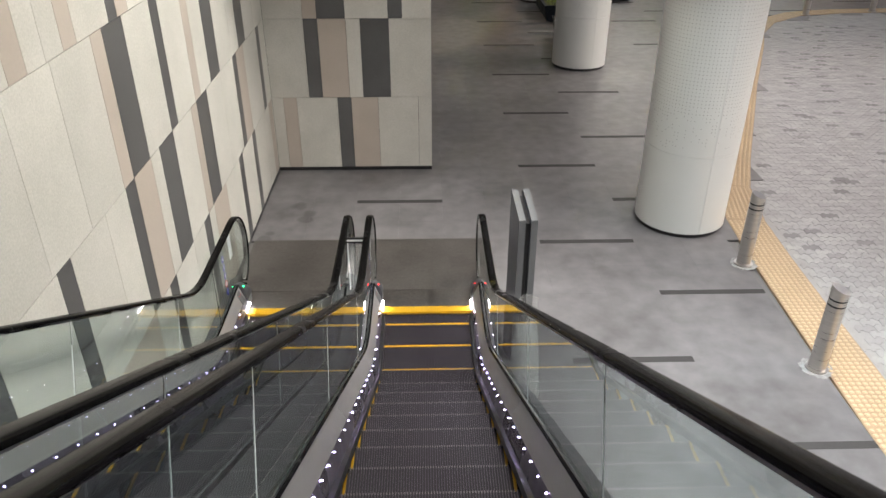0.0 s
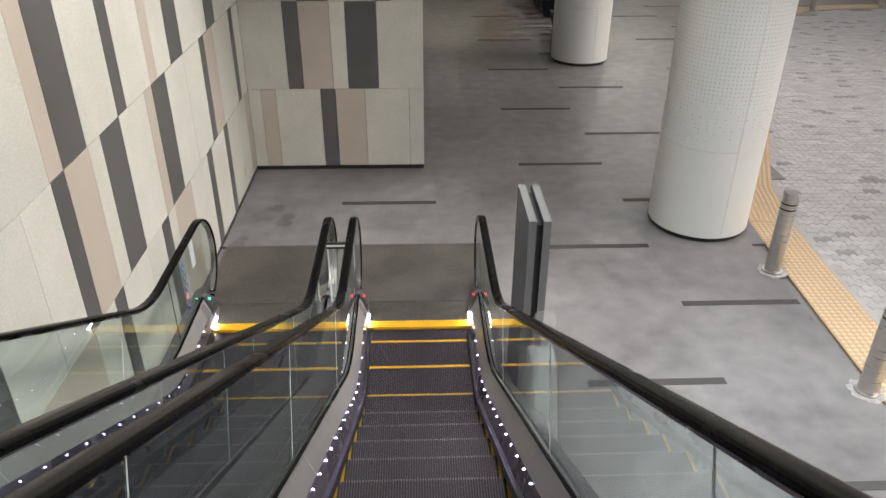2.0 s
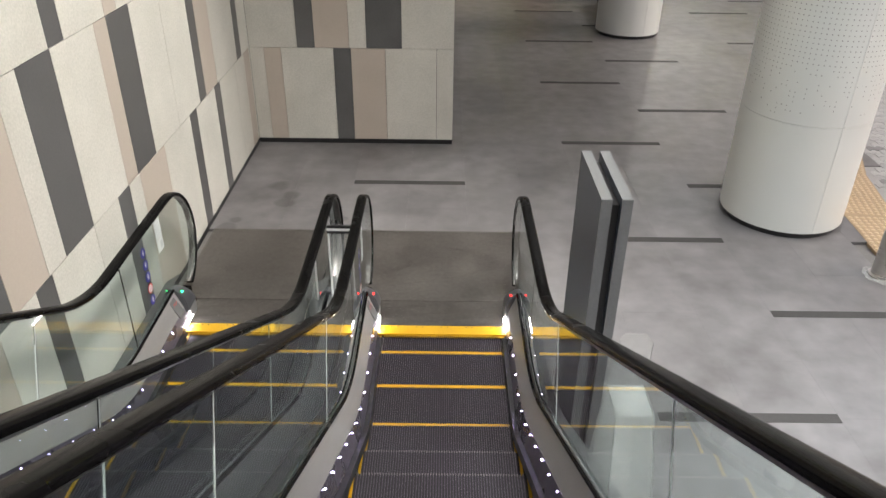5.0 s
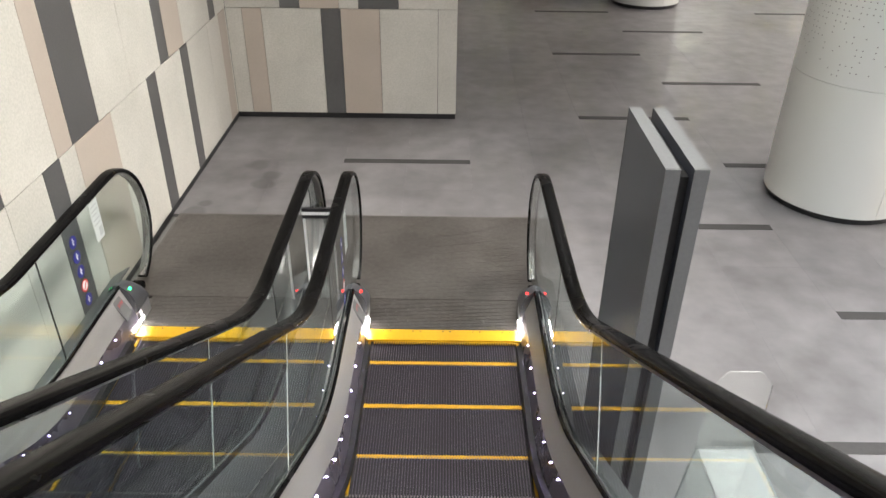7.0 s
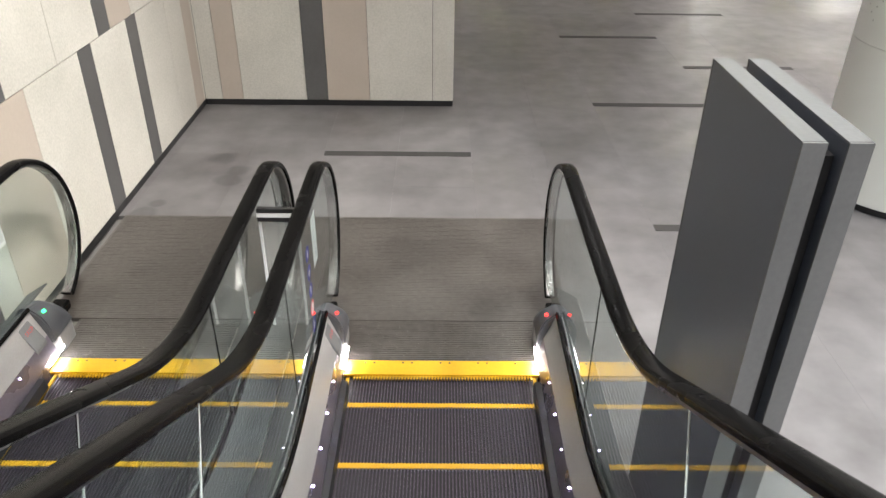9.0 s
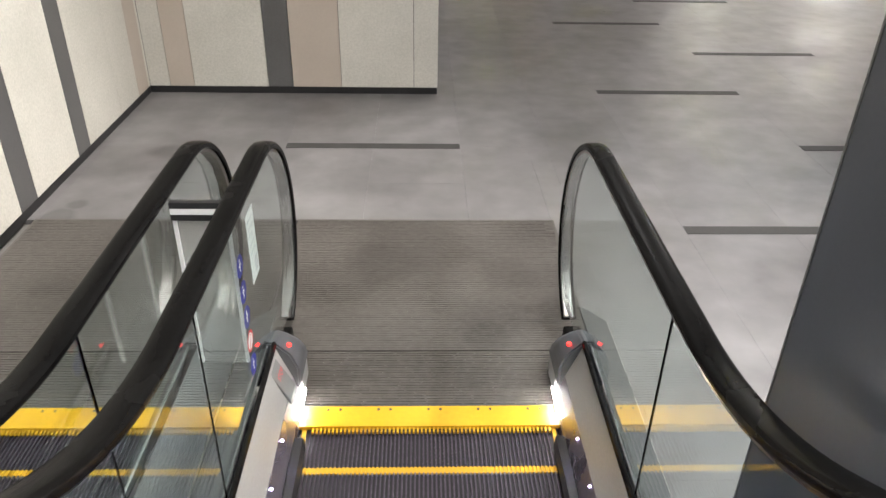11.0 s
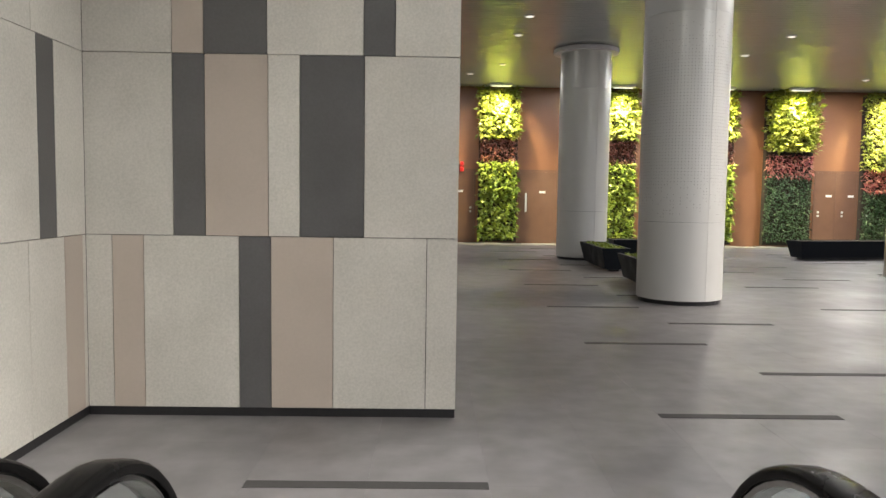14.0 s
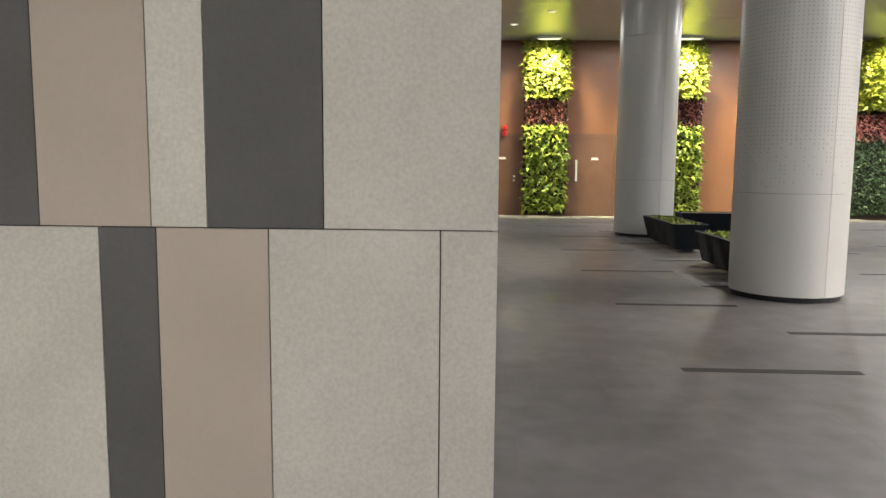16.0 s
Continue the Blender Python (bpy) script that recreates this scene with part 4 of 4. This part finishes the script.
planter("planter", 3.68, 22.1, 0.6, 2.3, 0.48, 0, "long charcoal planter with low green ground cover", SOIL, 7)
planter("planter", 3.69, 18.75, 0.6, 2.05, 0.48, 0, "charcoal planter with low green ground cover beside the column", SOIL, 9)
planter("planter", 5.45, 24.1, 2.3, 0.6, 0.5, 0, "charcoal planter standing beyond the round column", SOIL)
planter("planter", 10.55, 25.1, 2.9, 0.6, 0.48, 12, "long low charcoal planter on the hall floor", SOIL)


def downlight(x, y):
    t = thing("downlight", (x, y, CEIL - 0.02), "small round lit downlight in the slatted ceiling", "downlight", "ceiling downlights")
    bm = bmesh.new()
    disc(bm, pose(0, 0, 0.009), 0.11, 0.02, 24)
    part("ring", bm, WHITE_PLASTIC, t)
    bm = bmesh.new()
    disc(bm, pose(0, 0, -0.003), 0.075, 0.004, 24)
    part("lens", bm, LENS, t)


# fixtures with y below 8 are added to go with the cool fill lamps
for p in ((1.8, 22.7), (1.83, 21.0), (1.8, 26.4), (7.7, 22.4), (7.6, 24.6), (7.55, 25.85), (1.8, 13.0), (1.8, 17.0), (6.0, 13.0), (6.0, 17.5), (3.0, 4.6), (2.8, 1.6), (3.05, 6.9), (0.2, 9.6), (12.6, 28.0), (7.6, 28.0), (4.2, 28.0), (1.0, 28.0)):
    downlight(*p)

# added out of view so that passage light comes only through the fins
solid("wall_passage", PLASTER, "unseen added wall blocking passage light on both sides of the fins", (-1.75, -1.5, 11.46, 17.75, -0.3, CEIL - 0.01), (-1.75, -1.5, 21.1, 30.59, -0.3, CEIL - 0.01), category="wall")
# fins and lamp of the rear passage that throw the striped light
fs = tagged(thing("fin_screen", (-1.6, 20.2, 0), "row of dark vertical fins screening the rear passage", "screen"), kind="structure")
yf = -2.4
while yf < 0.75:
    bm = bmesh.new()
    box(bm, -0.1, 0.1, yf, yf + 0.15, 0, CEIL - 0.01)
    part("fin", bm, CHARCOAL, fs)
    yf += 0.34
lamp("passage_lamp", "SPOT", (-7.5, 18.6, 4.7), (0.3, 20.2, 0), 5200, (1.0, 0.80, 0.54), 0.05, cone=33, blend=0.8)

# ---- kerb line: tactile strip and paved lane ----
EDGE_LINE = [(4.60, -30), (4.60, 5.0), (4.67, 6.8), (4.73, 8.1), (4.80, 9.1), (5.02, 10.2), (5.45, 11.3), (7.155, 15.3), (8.6, 18.5), (9.1, 19.75), (9.9, 20.95), (11.0, 21.75), (12.2, 22.05), (16, 22.3), (30, 22.6)]


def offset(line, d):
    out = []
    for i, p in enumerate(line):
        a, b = Vector(line[max(i - 1, 0)]), Vector(line[min(i + 1, len(line) - 1)])
        t = (b - a).normalized()
        out.append(Vector(p) + Vector((-t.y, t.x)) * d)
    return out


def ribbon(bm, line, d0, d1, z0, z1):
    a, b = offset(line, d0), offset(line, d1)
    rows = [[bm.verts.new((*p, z1)), bm.verts.new((*q, z1)), bm.verts.new((*q, z0)), bm.verts.new((*p, z0))] for p, q in zip(a, b)]
    for r, s in zip(rows, rows[1:]):
        for i in range(4):
            bm.faces.new((r[i], r[(i + 1) % 4], s[(i + 1) % 4], s[i]))


bm = bmesh.new()
ribbon(bm, EDGE_LINE, 0.0, 0.53, -0.03, 0.004)
pavement = tagged(new("pavement", to_mesh("pavement", bm, TACTILE)), "tan tactile warning strip along the drop-off lane", "pavement", kind="structure")
verts, faces = [], []
dist = 0.0
for (ax, ay), (bx, by) in zip(EDGE_LINE, EDGE_LINE[1:]):
    a, b = Vector((ax, ay)), Vector((bx, by))
    if ay < 0 and by < 6:
        a = Vector((4.60, 1.5))
    t = (b - a).normalized()
    nrm, ln = Vector((-t.y, t.x)), (b - a).length
    if b.x > 16:
        break
    k = int(ln / 0.064)
    for i in range(k):
        for j in range(8):
            c = a + t * (i + 0.5) * ln / k + nrm * (0.04 + j * 0.0643)
            base = len(verts)
            for q, z in ((0.027, 0.0035), (0.016, 0.013)):
                verts += [(c.x + q * math.cos(w * 1.0472), c.y + q * math.sin(w * 1.0472), z) for w in range(6)]
            faces += [(base + w, base + (w + 1) % 6, base + 6 + (w + 1) % 6, base + 6 + w) for w in range(6)] + [tuple(base + 6 + w for w in range(6))]
me = bpy.data.meshes.new("tactile_dome")
me.from_pydata(verts, [], faces)
me.materials.append(TACTILE_TOP)
dm = new("tactile_dome", me)
dm.parent = pavement
dm["kind"] = "stuff"


def lane_x(y):
    for (x0, y0), (x1, y1) in zip(EDGE_LINE, EDGE_LINE[1:]):
        if y0 <= y <= y1:
            return x0 + (x1 - x0) * (y - y0) / max(1e-6, y1 - y0)
    return 99


PL, PW = 0.225, 0.1125
road = bpy.data.objects["road"]
bm = bmesh.new()
ribbon(bm, EDGE_LINE, -0.35, -0.004, -0.04, -0.011)
part("edge_course", bm, PAVER, road)


def paver_outline(x, y, g=0.003):
    """A zigzag-edged interlocking paver that nests with its neighbours."""
    w = lambda f: 0.016 * (1 if int(f * 8 + 1) // 2 % 2 else -1)
    low = [(x + g + (PL - 2 * g) * f, y + g + w(f)) for f in (0, 0.1, 0.15, 0.35, 0.4, 0.6, 0.65, 0.85, 0.9, 1)]
    high = [(px, py + PW - 2 * g) for px, py in low]
    return low + high[::-1]


near, verts, faces = [], [], []
rng = random.Random(5)
row = 0
y = 2.0
while y < 22.3:
    x = 4.55 + (PL / 2 if row % 2 else 0)
    while x < 15.5:
        edge = max(lane_x(min(y + 0.06, 22.29)), lane_x(max(y - 0.04, 0)))
        if x > edge + 0.01:
            if 5.2 < y < 7.9 and x < edge + 1.45 and len(near) < 300:
                near.append((x, y))
            else:
                ol = paver_outline(x, y)
                base, n, z = len(verts), len(ol), -0.006 + rng.uniform(-0.002, 0.002)
                verts += [(px, py, z) for px, py in ol] + [(px, py, -0.045) for px, py in ol]
                faces.append(tuple(range(base, base + n)))
                faces += [(base + i, base + n + i, base + n + (i + 1) % n, base + (i + 1) % n) for i in range(n)]
        x += PL
    y += PW
    row += 1
PAVER_JOINED = surface("grey_paver_field", (0.28, 0.275, 0.275), (0.38, 0.375, 0.375), 0.75, scale=4, fine=80, bump=0.3, coord="World")
pn, pl2 = PAVER_JOINED.node_tree.nodes, PAVER_JOINED.node_tree.links
pg = pn.new("ShaderNodeNewGeometry")
pr = pn.new("ShaderNodeValToRGB")
pr.color_ramp.interpolation = "LINEAR"
pr.color_ramp.elements[0].color = (0.55, 0.55, 0.55, 1)
pr.color_ramp.elements[1].color = (1.08, 1.08, 1.08, 1)
for pos, val in ((0.045, 0.6), (0.055, 0.92)):
    el = pr.color_ramp.elements.new(pos)
    el.color = (val, val, val, 1)
pl2.new(pg.outputs["Random Per Island"], pr.inputs[0])
mul = pn.new("ShaderNodeMix")
mul.data_type, mul.blend_type = "RGBA", "MULTIPLY"
mul.inputs[0].default_value = 1.0
pp = pn["Principled BSDF"]
src = pp.inputs["Base Color"].links[0].from_socket
pl2.new(src, mul.inputs[6])
pl2.new(pr.outputs[0], mul.inputs[7])
pl2.new(mul.outputs[2], pp.inputs["Base Color"])
me = bpy.data.meshes.new("paver_field")
me.from_pydata(verts, [], faces)
me.materials.append(PAVER_JOINED)
pf = new("paver_field", me)
pf.parent = road
pf["kind"] = "stuff"
ol = paver_outline(0, 0)
n = len(ol)
me = bpy.data.meshes.new("paver")
me.from_pydata([(px, py, 0) for px, py in ol] + [(px, py, -0.038) for px, py in ol], [], [tuple(range(n))] + [(i, n + i, n + (i + 1) % n, (i + 1) % n) for i in range(n)])
me.materials.append(PAVER)
for x, y in near:
    o = new("paver", me)
    o.parent, o.location = road, (x, y, -0.006)

# ---- floor tiles and dark strips ----
floor = bpy.data.objects["floor"]
U, X0, Y0 = 1.262, 0.283, 9.845
TW = U / 2
bm = bmesh.new()
box(bm, 0.0004, TW - 0.0004, 0.0004, U - 0.0004, -0.03, 0.0, 0.0)
TILE = to_mesh("tile", bm, FLOOR_TILE)
tiles, verts, faces = [], [], []


PIT_X, PIT_Y = 0.775, 8.695


def walk_edge(y):
    return 4.2 if y < 9 else min(lane_x(y + 0.0) - 0.4, 30) if y < 22.2 else 24


for iy in range(-13, 18):
    for ix in range(-20, 40):
        tx, ty = X0 + ix * TW, Y0 + (iy + (0.5 if ix % 2 else 0.0)) * U
        xm, ym = tx + TW / 2, ty + U / 2
        if ty + U > 30.6 or ty < -6 or tx + TW > walk_edge(ym) + TW * 0.6 or (ym < 10.9 and tx + TW < WALL_L):
            continue
        cells = [(tx, tx + TW, ty, ty + U)]
        if tx < PIT_X and ty < PIT_Y and tx + TW > WALL_L:
            cells = [(max(tx, PIT_X), tx + TW, ty, ty + U), (tx, min(tx + TW, PIT_X), max(ty, PIT_Y), ty + U)]
        elif -1.6 < tx < 4.2 and 8.4 < ym < 17 and len(tiles) < 300:
            tiles.append((tx, ty))
            continue
        for a, b, c, d in cells:
            if b - a < 0.01 or d - c < 0.01:
                continue
            a, b, c, d = a + 0.0004, b - 0.0004, c + 0.0004, d - 0.0004
            k = len(verts)
            verts += [(a, c, 0), (b, c, 0), (b, d, 0), (a, d, 0), (a, c, -0.03), (b, c, -0.03), (b, d, -0.03), (a, d, -0.03)]
            faces += [(k, k + 1, k + 2, k + 3), (k, k + 4, k + 5, k + 1), (k + 1, k + 5, k + 6, k + 2), (k + 2, k + 6, k + 7, k + 3), (k + 3, k + 7, k + 4, k)]
me = bpy.data.meshes.new("tile_field")
me.from_pydata(verts, [], faces)
me.materials.append(FLOOR_TILE)
tf = new("tile_field", me)
tf.parent = floor
tf["kind"] = "stuff"
for x, y in tiles:
    o = new("tile", TILE)
    o.parent, o.location = floor, (x, y, 0)
bm = bmesh.new()
box(bm, 0.004, U - 0.004, -0.045, 0.045, -0.01, 0.003)
SLOT = to_mesh("floor_strip", bm, STRIP)
for iy in range(-8, 16):
    for col in range(-4, 12):
        kind = col % 3
        sx, sy = X0 + (col - 1) * U, Y0 + iy * U
        ok = (kind == 0 and iy % 2 == 0) or (kind == 2 and iy % 2 == 1)
        if not ok or (col == 0 and sy > 10.5) or sx + U > walk_edge(sy) + 0.1 or sy > 30 or (sy < 10.95 and sx < -1.3) or (sy < 8.75 and sx < 0.5):
            continue
        o = new("floor_strip", SLOT)
        o.parent, o.location = floor, (sx, sy, 0)
